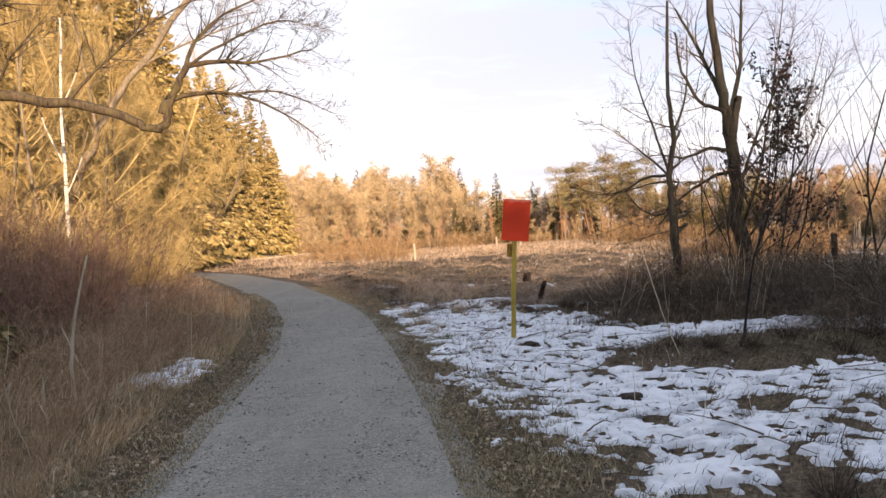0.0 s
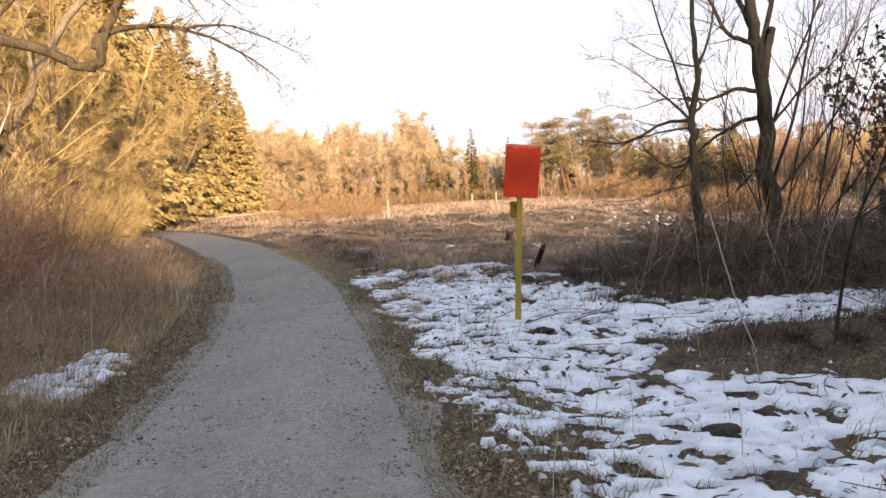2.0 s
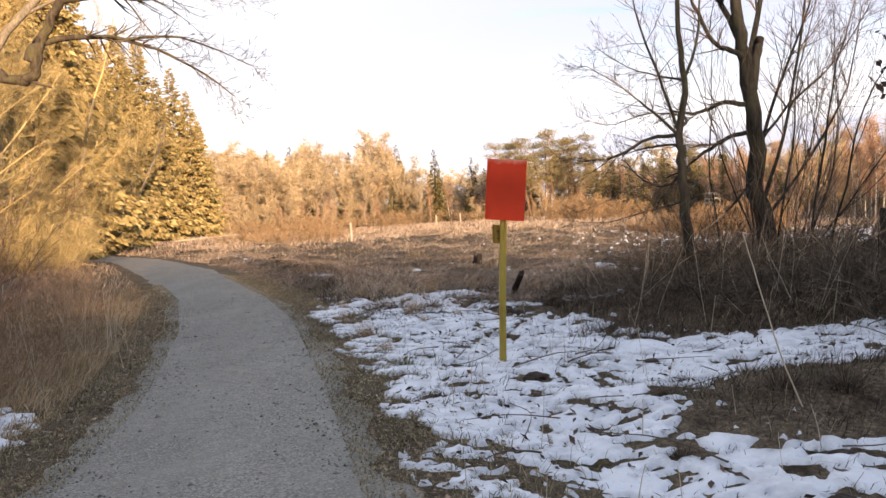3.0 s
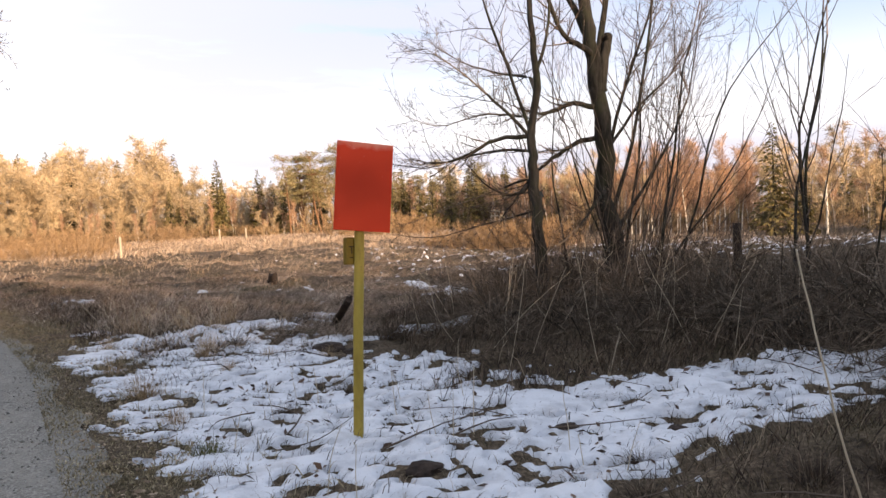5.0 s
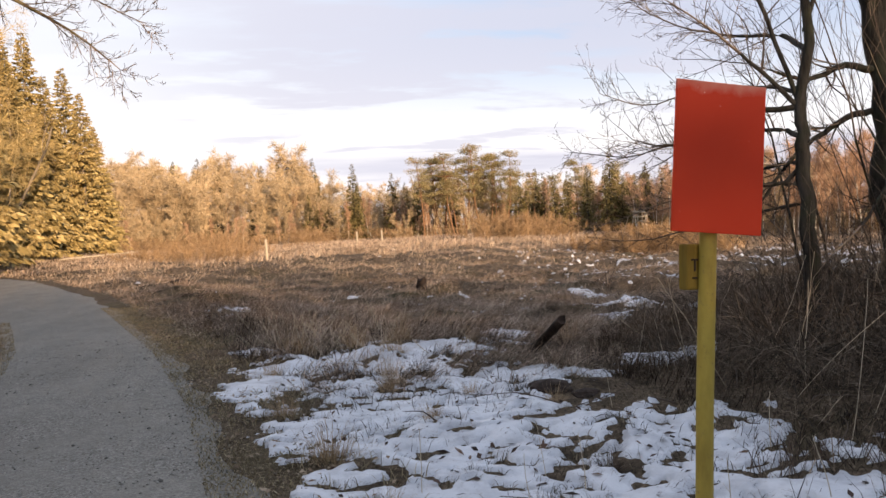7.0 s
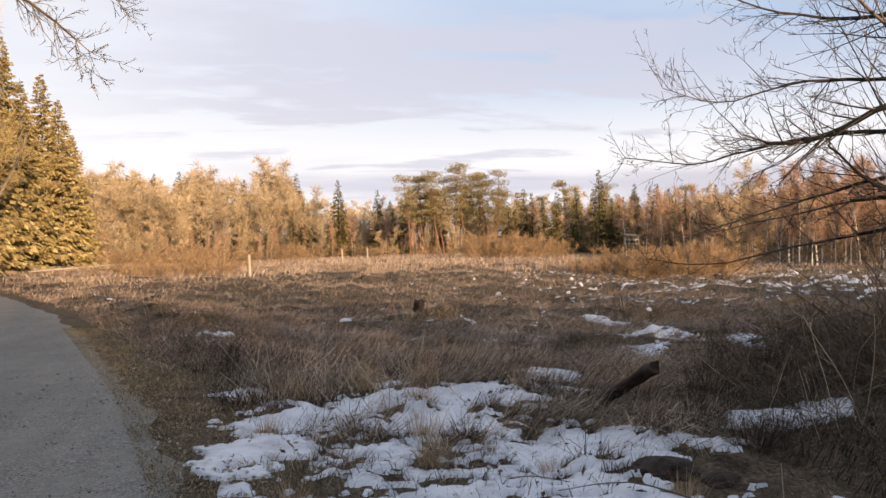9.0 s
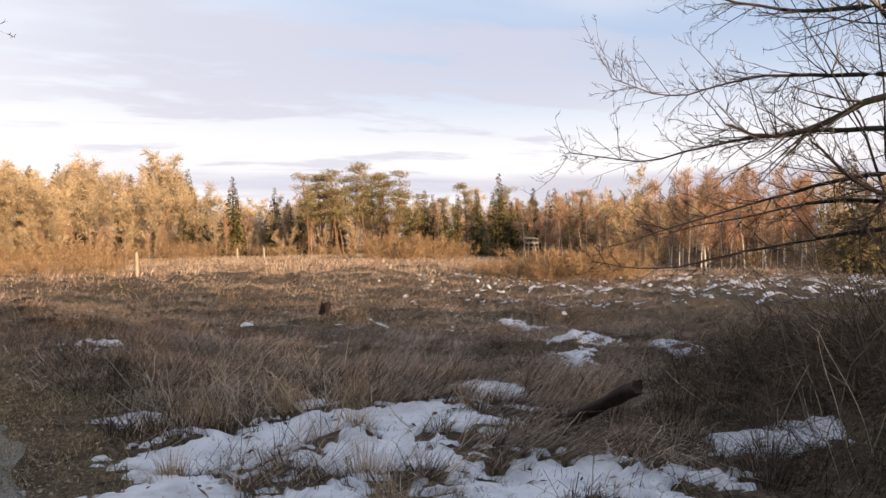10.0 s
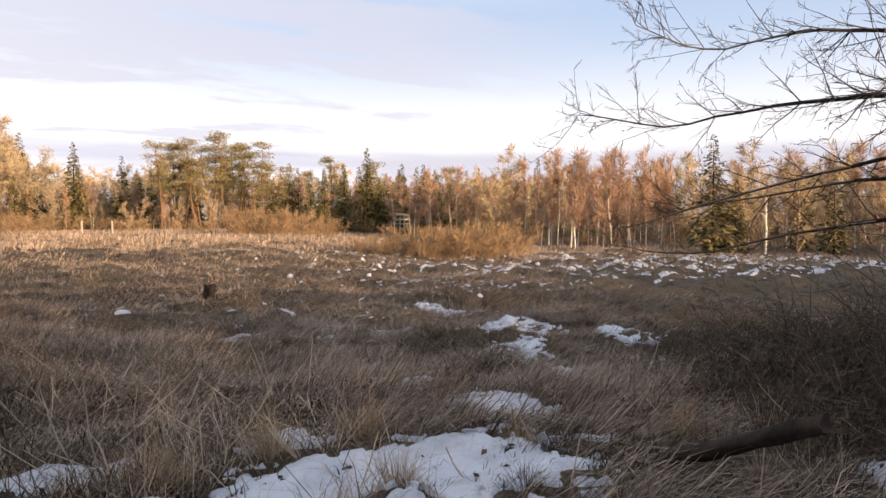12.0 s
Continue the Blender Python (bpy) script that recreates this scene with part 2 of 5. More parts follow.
M_GRASS = island_material("dry_grass", [(0, (0.19, 0.138, 0.10)), (0.5, (0.43, 0.32, 0.235)), (0.85, (0.60, 0.47, 0.35)), (1, (0.74, 0.62, 0.48))], 0.8, 0.2, 0.1, 0.6)
M_GRASS_BOG = island_material("matted_bog_grass", [(0, (0.07, 0.050, 0.038)), (0.4, (0.29, 0.212, 0.158)), (0.75, (0.54, 0.41, 0.31)), (0.93, (0.64, 0.51, 0.39)), (1, (0.80, 0.68, 0.53))], 0.8, 0.2, 0.1, 0.6)
M_STRAW = island_material("pale_straw", [(0, (0.27, 0.185, 0.11)), (0.5, (0.50, 0.36, 0.215)), (1, (0.72, 0.56, 0.37))], 0.8, 0.2, 0.2)
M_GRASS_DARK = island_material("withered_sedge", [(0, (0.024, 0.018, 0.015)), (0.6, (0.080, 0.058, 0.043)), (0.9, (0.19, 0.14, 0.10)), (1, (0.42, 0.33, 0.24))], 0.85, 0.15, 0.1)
M_GRASS_GAP = island_material("short_dark_grass", [(0, (0.025, 0.022, 0.016)), (0.5, (0.085, 0.070, 0.045)), (0.9, (0.20, 0.16, 0.10)), (1, (0.42, 0.34, 0.24))], 0.85, 0.15, 0.1)
M_VERGE = island_material("verge_grass", [(0, (0.11, 0.092, 0.056)), (0.5, (0.265, 0.215, 0.13)), (0.9, (0.41, 0.34, 0.21)), (1, (0.54, 0.46, 0.31))], 0.85, 0.15, 0.1)
M_GRASS_GREEN = island_material("green_grass", [(0, (0.07, 0.085, 0.025)), (1, (0.20, 0.19, 0.07))], 0.8, 0.2, 0.2)
M_STALK = island_material("pale_stalks", [(0, (0.42, 0.34, 0.23)), (1, (0.74, 0.64, 0.48))], 0.8, 0.2)
M_LEAF = island_material("withered_leaves", [(0, (0.030, 0.020, 0.016)), (0.7, (0.085, 0.052, 0.038)), (1, (0.16, 0.095, 0.06))], 0.7, 0.25, 0.1)
M_LITTER = island_material("leaf_litter", [(0, (0.09, 0.065, 0.045)), (0.6, (0.26, 0.185, 0.125)), (1, (0.48, 0.38, 0.27))], 0.85, 0.15)
M_STONE = island_material("gravel_stones", [(0, (0.10, 0.094, 0.084)), (0.6, (0.25, 0.235, 0.21)), (1, (0.44, 0.42, 0.38))], 0.9, 0.25)
M_RED = red_material()
M_YELLOW = yellow_material()
M_YELLOW_OLD = wood_material("old_yellow_plastic", (0.12, 0.078, 0.016), (0.24, 0.165, 0.032))
M_ROT = wood_material("rotten_wood", (0.012, 0.009, 0.008), (0.058, 0.042, 0.033))
M_POST = wood_material("bleached_wood", (0.28, 0.235, 0.17), (0.50, 0.44, 0.34))

# ---- mesh tools ----


def mesh_of(name, blocks):
    """A mesh out of (vertices, faces) arrays, each block with faces of one size."""
    me = bpy.data.meshes.new(name)
    vs, loops, sizes, base = [], [], [], 0
    for v, f in blocks:
        v, f = np.asarray(v, np.float32), np.asarray(f, np.int64)
        if not len(f):
            continue
        vs.append(v)
        loops.append((f + base).ravel())
        sizes.append(np.full(len(f), f.shape[1]))
        base += len(v)
    v, l, s = np.concatenate(vs), np.concatenate(loops).astype(np.int32), np.concatenate(sizes).astype(np.int32)
    me.vertices.add(len(v))
    me.vertices.foreach_set("co", v.ravel())
    me.loops.add(len(l))
    me.loops.foreach_set("vertex_index", l)
    me.polygons.add(len(s))
    me.polygons.foreach_set("loop_start", np.concatenate(([0], np.cumsum(s)[:-1])).astype(np.int32))
    me.update(calc_edges=True)
    me.validate()
    return me


def smooth(me):
    me.polygons.foreach_set("use_smooth", np.ones(len(me.polygons), bool))
    return me


def part(name, me, material, parent, label=""):
    """One mesh object under a thing or a part."""
    ob = new(name, me)
    if not me.materials:
        me.materials.append(material)
    ob.parent = parent
    return tagged(ob, label)


def thing(name, at, label, category, group="", rz=0.0):
    ob = new(name)
    ob.empty_display_size = 0.2
    ob.matrix_basis = pose(at[0], at[1], at[2], 0, 0, rz)
    return tagged(ob, label, category, group)


def solid(name, me, material, label="", category="", kind="", group=""):
    me.materials.append(material)
    return tagged(new(name, me), label, category, group, kind)


def tubes(segs, sides):
    """Tapered tubes from rows x0 y0 z0 x1 y1 z1 r0 r1."""
    s = np.asarray(segs, float)
    p, q, r0, r1 = s[:, :3], s[:, 3:6], s[:, 6], s[:, 7]
    d = q - p
    d /= np.maximum(np.linalg.norm(d, axis=1, keepdims=True), 1e-6)
    ref = np.where(np.abs(d[:, 1:2]) < 0.93, np.array([[0.12, 0.99, 0.06]]), np.array([[0.9, 0.1, 0.4]]))
    u = np.cross(d, ref)
    u /= np.linalg.norm(u, axis=1, keepdims=True)
    w = np.cross(d, u)
    a = np.arange(sides) * 2 * np.pi / sides
    ring = u[:, None] * np.cos(a)[None, :, None] + w[:, None] * np.sin(a)[None, :, None]
    v = np.concatenate((p[:, None] + ring * r0[:, None, None], q[:, None] + ring * r1[:, None, None]), axis=1)
    n = len(s)
    i = np.arange(sides)
    f = np.stack((i, (i + 1) % sides, (i + 1) % sides + sides, i + sides), axis=1)
    faces = f[None] + (np.arange(n) * 2 * sides)[:, None, None]
    # a segment that carries on from another shares its end ring
    ends = {}
    for k, row_ in enumerate(np.round(np.column_stack((q, r1)), 6)):
        ends[tuple(row_)] = k
    for k, row_ in enumerate(np.round(np.column_stack((p, r0)), 6)):
        j = ends.get(tuple(row_), -1)
        if j >= 0 and j != k:
            faces[k, :, 0] = j * 2 * sides + sides + i
            faces[k, :, 1] = j * 2 * sides + sides + (i + 1) % sides
    faces = faces.reshape(-1, 4)
    used, back_ = np.unique(faces, return_inverse=True)
    return v.reshape(-1, 3)[used], back_.reshape(-1, 4)


def kites(p, d, side, length, width, sag=0.0):
    """Leaf-shaped quads that start at p, run along d and spread along side."""
    mid = p + d * (length * 0.45)[:, None]
    tip = p + d * length[:, None]
    tip[:, 2] -= sag * length
    v = np.stack((p, mid + side * width[:, None] / 2, tip, mid - side * width[:, None] / 2), axis=1)
    return v.reshape(-1, 3), np.arange(len(p) * 4).reshape(-1, 4)


def blades(p, lean, height, width, bend, rng):
    """Grass blades: a tapered strip of a quad and a triangle each, bent over along lean."""
    n = len(p)
    a = rng.uniform(0, np.pi, n)
    side = np.stack((np.cos(a), np.sin(a), np.zeros(n)), 1) * (width / 2)[:, None]
    up = np.array([0, 0, 1.0])
    rise = np.sqrt(np.maximum(0.02, 1 - bend ** 2))
    m = p + lean * (height * bend * 0.42)[:, None] + up * (height * (0.50 * rise + 0.10))[:, None]
    t = p + lean * (height * bend)[:, None] + up * (height * rise * (1 - 0.35 * bend ** 2))[:, None]
    v = np.stack((p - side, p + side, m + side * 0.7, m - side * 0.7, t), 1).reshape(-1, 3)
    b = (np.arange(n) * 5)[:, None]
    return [(v, b + np.array([[0, 1, 2, 3]])), (v, b + np.array([[3, 2, 4]]))]


def blade_mesh(name, bl):
    (v, q), (_, t) = bl
    me = bpy.data.meshes.new(name)
    loops = np.concatenate((q.ravel(), t.ravel())).astype(np.int32)
    sizes = np.concatenate((np.full(len(q), 4), np.full(len(t), 3))).astype(np.int32)
    me.vertices.add(len(v))
    me.vertices.foreach_set("co", v.astype(np.float32).ravel())
    me.loops.add(len(loops))
    me.loops.foreach_set("vertex_index", loops)
    me.polygons.add(len(sizes))
    me.polygons.foreach_set("loop_start", np.concatenate(([0], np.cumsum(sizes)[:-1])).astype(np.int32))
    me.update(calc_edges=True)
    return me


def unit(v):
    return v / np.maximum(np.linalg.norm(v, axis=-1, keepdims=True), 1e-6)


def vnoise(x, y, seed=0):
    """Smooth value noise in -1..1, one lattice cell a metre."""
    x, y = np.asarray(x, float), np.asarray(y, float)
    xi, yi = np.floor(x).astype(np.int64), np.floor(y).astype(np.int64)
    fx, fy = x - xi, y - yi
    fx, fy = fx * fx * (3 - 2 * fx), fy * fy * (3 - 2 * fy)

    def h(a, b):
        k = (a * 374761393 + b * 668265263 + seed * 974634777) & 0xFFFFFFFF
        k = ((k ^ (k >> 13)) * 1274126177) & 0xFFFFFFFF
        return ((k ^ (k >> 16)) & 0xFFFF) / 32767.5 - 1
    return (h(xi, yi) * (1 - fx) + h(xi + 1, yi) * fx) * (1 - fy) + (h(xi, yi + 1) * (1 - fx) + h(xi + 1, yi + 1) * fx) * fy


def step(a, b, x):
    t = np.clip((np.asarray(x, float) - a) / (b - a), 0, 1)
    return t * t * (3 - 2 * t)


# ---- the lie of the land ----
EDGE_R = ([-40, 0, 4.2, 6.2, 10.1, 15, 18.5, 22, 25.5, 31.7, 45, 58, 80], [1.2, 0.40, 0.23, 0.0, -0.57, -1.42, -2.3, -3.4, -4.5, -6.6, -12.2, -19.5, -34])
EDGE_L = ([-40, 0, 4.6, 7.6, 9.8, 11, 14.6, 19.7, 23, 29.4, 45, 58, 80], [-1.2, -1.8, -2.0, -2.33, -2.5, -2.7, -3.4, -4.75, -5.9, -8.3, -14.6, -22.3, -37])


def edge_r(y):
    return np.interp(y, *EDGE_R)


def edge_l(y):
    return np.interp(y, *EDGE_L)


def off_path(x, y):
    """Metres beyond the path's edge, negative on the path."""
    return np.maximum(x - edge_r(y), edge_l(y) - x) * np.interp(y, [0, 20, 45], [1, 0.93, 0.85])


def hummocks(x, y):
    """Grass hummocks that stand out of the snow, most of all where the bog begins."""
    return vnoise(x * 1.7 + 0.4, y * 2.1, 6) + 0.35 * vnoise(x * 4.3, y * 4.9, 11)


def land(x, y):
    x, y = np.asarray(x, float), np.asarray(y, float)
    far = np.hypot(x + 1, y - 10)
    az = np.degrees(np.arctan2(x + 1, y - 10))
    z = -0.62 * step(30, 62, far) * step(20, 36, az) * (y > 10)
    z = z - 0.64 * step(16.2, 22.5, y) * step(2.0, 6.5, x - edge_r(y)) * (1 - step(38, 52, y) * (1 - step(14, 30, az)))
    z = z + 1.1 * step(45, 95, far) * step(-8, -18, az) * (y > 10)
    z = z + 5.0 * np.exp(-((x + 18) / 40) ** 2 - ((y - 200) / 34) ** 2)
    # unseen rise behind the walk, added to block the low sun
    z = z + 8.5 * step(-13, -30, y) * (1 - step(200, 400, np.abs(y)))
    rough = step(0.15, 1.2, off_path(x, y))
    near = 1 - step(40, 90, far)
    z = z + rough * near * (0.05 * vnoise(x * 0.9, y * 0.9, 1) + 0.035 * vnoise(x * 2.6, y * 2.6, 2) + 0.015 * vnoise(x * 7, y * 7, 3))
    bog = step(18.2, 21.5, y) * step(0.6, 3, x - edge_r(y)) * near
    z = z + bog * (0.20 * vnoise(x * 0.45 + 3, y * 0.7, 4) + 0.16 * vnoise(x * 1.1, y * 1.5, 5) - 0.02)
    z = z + (0.025 + 0.065 * step(13.5, 16.0, y)) * hummocks(x, y) * step(0.5, 1.4, x - edge_r(y)) * step(3, 5, y) * near
    z = z + 0.20 * np.exp(-((x - 3.7) / 1.5) ** 2 - ((y - 8.7) / 0.55) ** 2)
    z = z + 0.16 * np.exp(-((x - 5.5) / 3.0) ** 2 - ((y - 14.0) / 1.8) ** 2)
    z = z + 0.22 * step(1.0, 4.0, edge_l(y) - x) * near * (1 - step(30, 60, y))
    return z - 0.03 * rough


# ---- camera's path is set above; ground ----
def axis(lo, a, b, hi, fine, grow):
    mid = np.arange(a, b, fine)
    out = [mid]
    for sgn, start, end in ((1, b, hi), (-1, a, lo)):
        q, s, acc = start, fine, []
        while (end - q) * sgn > 0:
            acc.append(q)
            s *= grow
            q += sgn * s
        acc.append(end)
        out.append(np.array(acc))
    return np.unique(np.round(np.concatenate(out), 4))


def grid_mesh(name, xs, ys, zf):
    gx, gy = np.meshgrid(xs, ys)
    v = np.stack((gx, gy, zf(gx, gy)), -1).reshape(-1, 3)
    nx, ny = len(xs), len(ys)
    i = (np.arange(ny - 1)[:, None] * nx + np.arange(nx - 1)[None]).ravel()
    return v, np.stack((i, i + 1, i + nx + 1, i + nx), 1)


solid("ground", smooth(mesh_of("ground", [grid_mesh("ground", axis(-2500, -5, 9, 2500, 0.10, 1.07), axis(-2500, 3, 27, 2500, 0.10, 1.065), land)])),
      M_GROUND, "brown peaty bog meadow with matted dead grass", "ground", "structure")


def path_mesh():
    ys = np.concatenate((np.arange(-40, 2, 0.5), np.arange(2, 26, 0.1), np.arange(26, 80.1, 0.5)))
    k = np.linspace(0, 1, 33)
    rows = []
    for y in ys:
        wob = 0.11 * vnoise(np.array([y * 1.1, y * 1.1 + 40]), np.array([0.3, 9.0]), 7) + 0.08 * vnoise(np.array([y * 4, y * 4 + 40]), np.array([0.3, 9.0]), 8)
        a, b = edge_l(y) - 0.12 + wob[0], edge_r(y) + 0.12 + wob[1]
        x = a + (b - a) * k
        z = land(x, np.full_like(x, y)) + 0.055 * (1 - np.abs(2 * k - 1) ** 6) - 0.02
        z += 0.006 * vnoise(x * 5, np.full_like(x, y * 5), 9)
        rows.append(np.stack((x, np.full_like(x, y), z), 1))
    v = np.array(rows).reshape(-1, 3)
    n = len(k)
    i = (np.arange(len(ys) - 1)[:, None] * n + np.arange(n - 1)[None]).ravel()
    return v, np.stack((i, i + 1, i + n + 1, i + n), 1)


solid("path", smooth(mesh_of("path", [path_mesh()])), M_GRAVEL, "grey-brown fine gravel footpath curving through the bog", "path", "structure")

# ---- snow ----
SNOW = [(1.0, 8.3, 1.1, 2.6), (2.7, 6.2, 1.9, 1.7), (1.3, 10.6, 1.5, 2.6), (3.2, 10.4, 1.7, 0.95), (0.3, 13.2, 1.15, 2.6), (4.9, 10.5, 1.6, 0.8),
        (4.4, 6.6, 1.5, 1.2), (2.6, 4.4, 1.3, 1.3), (1.5, 15.0, 0.6, 0.8), (-0.6, 15.4, 0.7, 1.2), (-3.45, 9.3, 0.42, 0.95)]
SNOW_FULL = [(0.35, 16.0, 0.95, 1.8), (1.35, 16.8, 0.75, 0.75), (2.1, 16.85, 0.55, 0.2), (-0.75, 16.9, 0.6, 0.5), (-1.05, 18.05, 0.4, 0.2), (3.25, 15.3, 0.6, 0.32), (1.8, 14.7, 0.6, 0.45), (3.1, 10.7, 1.2, 0.7),
             (2.0, 20.7, 0.36, 0.4), (2.7, 20.1, 0.46, 0.5), (2.45, 18.6, 0.4, 0.55), (0.2, 21.5, 0.35, 0.22), (7.2, 24.3, 1.2, 0.75), (5.9, 22.7, 0.55, 0.55), (8.3, 22.6, 0.6, 0.55), (5.6, 21.3, 0.6, 0.35), (5.6, 20.6, 0.65, 0.42), (5.9, 20.1, 0.65, 0.38),
             (4.4, 19.9, 0.45, 0.38), (5.8, 25.7, 0.95, 0.3), (7.8, 27.8, 0.95, 0.28), (6.4, 18.2, 0.35, 0.3), (-2.0, 23.4, 0.5, 0.35), (2.2, 25.5, 0.5, 0.22), (2.7, 28.9, 0.5, 0.3)]


def snow_mask(x, y):
    s = np.full(np.shape(x), -1.0)
    for cx, cy, rx, ry in SNOW:
        s = np.maximum(s, 1 - np.hypot((x - cx) / rx, (y - cy) / ry))
    s = np.minimum(s * 1.6, 0.27)
    for cx, cy, rx, ry in SNOW_FULL:
        s = np.maximum(s, np.minimum(1.8 * (1 - np.hypot((x - cx) / rx, (y - cy) / ry)), 0.42))
    s = s - (0.18 + 0.72 * step(13.5, 16.0, y)) * (hummocks(x, y) + 0.02)
    s = s + (0.24 - 0.10 * step(13.5, 16.0, y)) * vnoise(x * 2.5, y * 2.3, 21) + 0.44 * vnoise(x * 5.2 + 2.0 * y, y * 7.4, 22) + 0.46 * vnoise(x * 11 + 4.0 * y, y * 16, 23) + 0.28 * vnoise(x * 22, y * 26, 28) - 0.06 - 0.06 * step(1.3, 2.6, x) * (1 - step(7.0, 9.0, y))
    s = s - 1.7 * np.exp(-((x - 3.55) / 1.5) ** 2 - ((y - 8.7) / 0.6) ** 2) - 1.2 * np.exp(-((x - 2.1) / 0.5) ** 2 - ((y - 3.9) / 0.35) ** 2) - 1.2 * np.exp(-((x - 2.25) / 0.4) ** 2 - ((y - 16.1) / 0.8) ** 2)
    s = np.where((off_path(x, y) < 0.2 + 0.25 * vnoise(x * 3, y * 3, 26)), s - 0.8, s)
    speck = 0.25 * vnoise(x * 0.25, y * 0.12, 24) + 0.55 * vnoise(x * 3.6, y * 3.2, 25) + 0.66 * vnoise(x * 8.5, y * 6.5, 29) + 0.2 * step(2, 10, x) - 0.25 * step(33, 46, y)
    fars = np.where((y > 25) & (y < 52) & (x > edge_r(y) + 2.5 - 0.05 * (y - 25)), speck - 0.76 - 0.10 * (1 - step(4, 12, x)), -1)
    return np.maximum(s, fars)


def snow_mesh(x0, x1, y0, y1, d, thick):
    gx, gy = np.meshgrid(np.arange(x0, x1, d), np.arange(y0, y1, d))
    m = snow_mask(gx, gy)
    z = land(gx, gy) + np.where(m > 0, thick * np.clip(m * 5, 0, 1) ** 0.4, m * 0.25) + 0.012 * vnoise(gx * 6, gy * 6, 27) * (m > 0) - 0.004
    keep = m > -0.12
    ny, nx = gx.shape
    i = np.arange(nx * ny).reshape(ny, nx)[:-1, :-1].ravel()
    q = np.stack((i, i + 1, i + nx + 1, i + nx), 1)
    q = q[keep.ravel()[q].any(1)]
    used = np.unique(q)
    remap = np.full(nx * ny, -1)
    remap[used] = np.arange(len(used))
    return np.stack((gx, gy, z), -1).reshape(-1, 3)[used], remap[q]


solid("snow", smooth(mesh_of("snow", [snow_mesh(-4.2, 9.4, 3.0, 29, 0.036, 0.036)])), M_SNOW, "patchy old snow with tufts poking through", "snow", "stuff")
solid("snow_remnants", smooth(mesh_of("snow_far", [snow_mesh(-9, 44, 29, 52, 0.075, 0.012)])), M_SNOW, "thin scattered snow remnants on the bog", "snow", "stuff")

# ---- growing things ----


def grow(segs, p, d, length, r, depth, rng, opt, level=0):
    """A branch that wanders, thins and forks; rows x0 y0 z0 x1 y1 z1 r0 r1."""
    n = max(3, int(opt["steps"] * (0.6 if level else 1.0) * (1.0 if level < 2 else 0.6)))
    d = unit(np.asarray(d, float))
    tip = r * opt["taper"]
    for i in range(n):
        f0, f1 = i / n, (i + 1) / n
        d = unit(d + rng.normal(0, opt["wander"], 3) + np.array([0, 0, opt["lift"][min(level, len(opt["lift"]) - 1)]]))
        q = p + d * (length / n)
        r0, r1 = r + (tip - r) * f0, r + (tip - r) * f1
        segs.append((*p, *q, r0, r1))
        if depth > 0 and f1 > opt["bare"][min(level, len(opt["bare"]) - 1)]:
            kids = opt["kids"][min(level, len(opt["kids"]) - 1)]
            for _ in range(int(kids + rng.random())):
                s = unit(np.cross(d, rng.normal(0, 1, 3)))
                a = radians(rng.uniform(*opt["angle"]))
                cl = length * rng.uniform(*opt["ratio"]) * (1.15 - 0.6 * f1)
                grow(segs, p + (q - p) * rng.random(), d * math.cos(a) + s * math.sin(a), cl, max(r1 * rng.uniform(0.45, 0.7), opt["least"]), depth - 1, rng, opt, level + 1)
        p = q
    return p


BASE_OPT = dict(steps=9, wander=0.10, lift=(0.03, 0.05, 0.04), taper=0.25, bare=(0.3, 0.2, 0.15), kids=(1.3, 1.1, 1.0), angle=(25, 60), ratio=(0.35, 0.6), least=0.004)


def wood_parts(ob, segs, thick, m_trunk, m_twig, sides=7):
    s = np.array(segs)
    big = s[:, 6] >= thick
    part("trunk", smooth(mesh_of("trunk", [tubes(s[big], sides)])), m_trunk, ob)
    if (~big).any():
        part("crown", mesh_of("crown", [tubes(s[~big], 3)]), m_twig, ob)


def sprays(segs, n, rng, lmin, lmax, wmin, wmax, up=0.3, jit=0.7, from_z=0.0):
    """Fine twigs: slim spindles that leave the thinner branches."""
    s = np.array(segs)
    s = s[s[:, 5] > from_z]
    wgt = np.linalg.norm(s[:, 3:6] - s[:, :3], axis=1) * (1 / (0.3 + s[:, 6] / s[:, 6].max()))
    i = rng.choice(len(s), n, p=wgt / wgt.sum())
    p = s[i, :3] + (s[i, 3:6] - s[i, :3]) * rng.random((n, 1))
    d = unit(unit(s[i, 3:6] - s[i, :3]) + rng.normal(0, jit, (n, 3)) + np.array([0, 0, up]))
    return kites(p, d, unit(np.cross(d, rng.normal(0, 1, (n, 3)))), rng.uniform(lmin, lmax, n), rng.uniform(wmin, wmax, n), 0.05)


def fuzzy_tree(at, h, seed, label, m_trunk, m_twig, name, group, r, n, size, width, lo=0.15, lean=0.05, **kw):
    """A leafless tree seen from afar: trunk, limbs and a haze of fine twigs."""
    rng = np.random.default_rng(seed)
    ob = thing(name, at, label, "tree", group)
    segs = []
    opt = {**BASE_OPT, **dict(steps=9, kids=(1.5, 0.7), bare=(lo, 0.2), ratio=(0.25, 0.42), lift=(0.02, 0.10), angle=(25, 55), least=0.012), **kw}
    grow(segs, np.array([0, 0, -0.1]), (rng.normal(0, lean), rng.normal(0, lean), 1), h, r, 2, rng, opt)
    s = np.array(segs)
    big = s[:, 6] > r * 0.5
    part("trunk", smooth(mesh_of("trunk", [tubes(s[big], 6)])), m_trunk, ob)
    part("crown", mesh_of("crown", [tubes(s[~big], 3), sprays(s, n, rng, size * 0.4, size, width * 0.6, width, 0.2, 0.85, h * lo)]), m_twig, ob)
    return ob


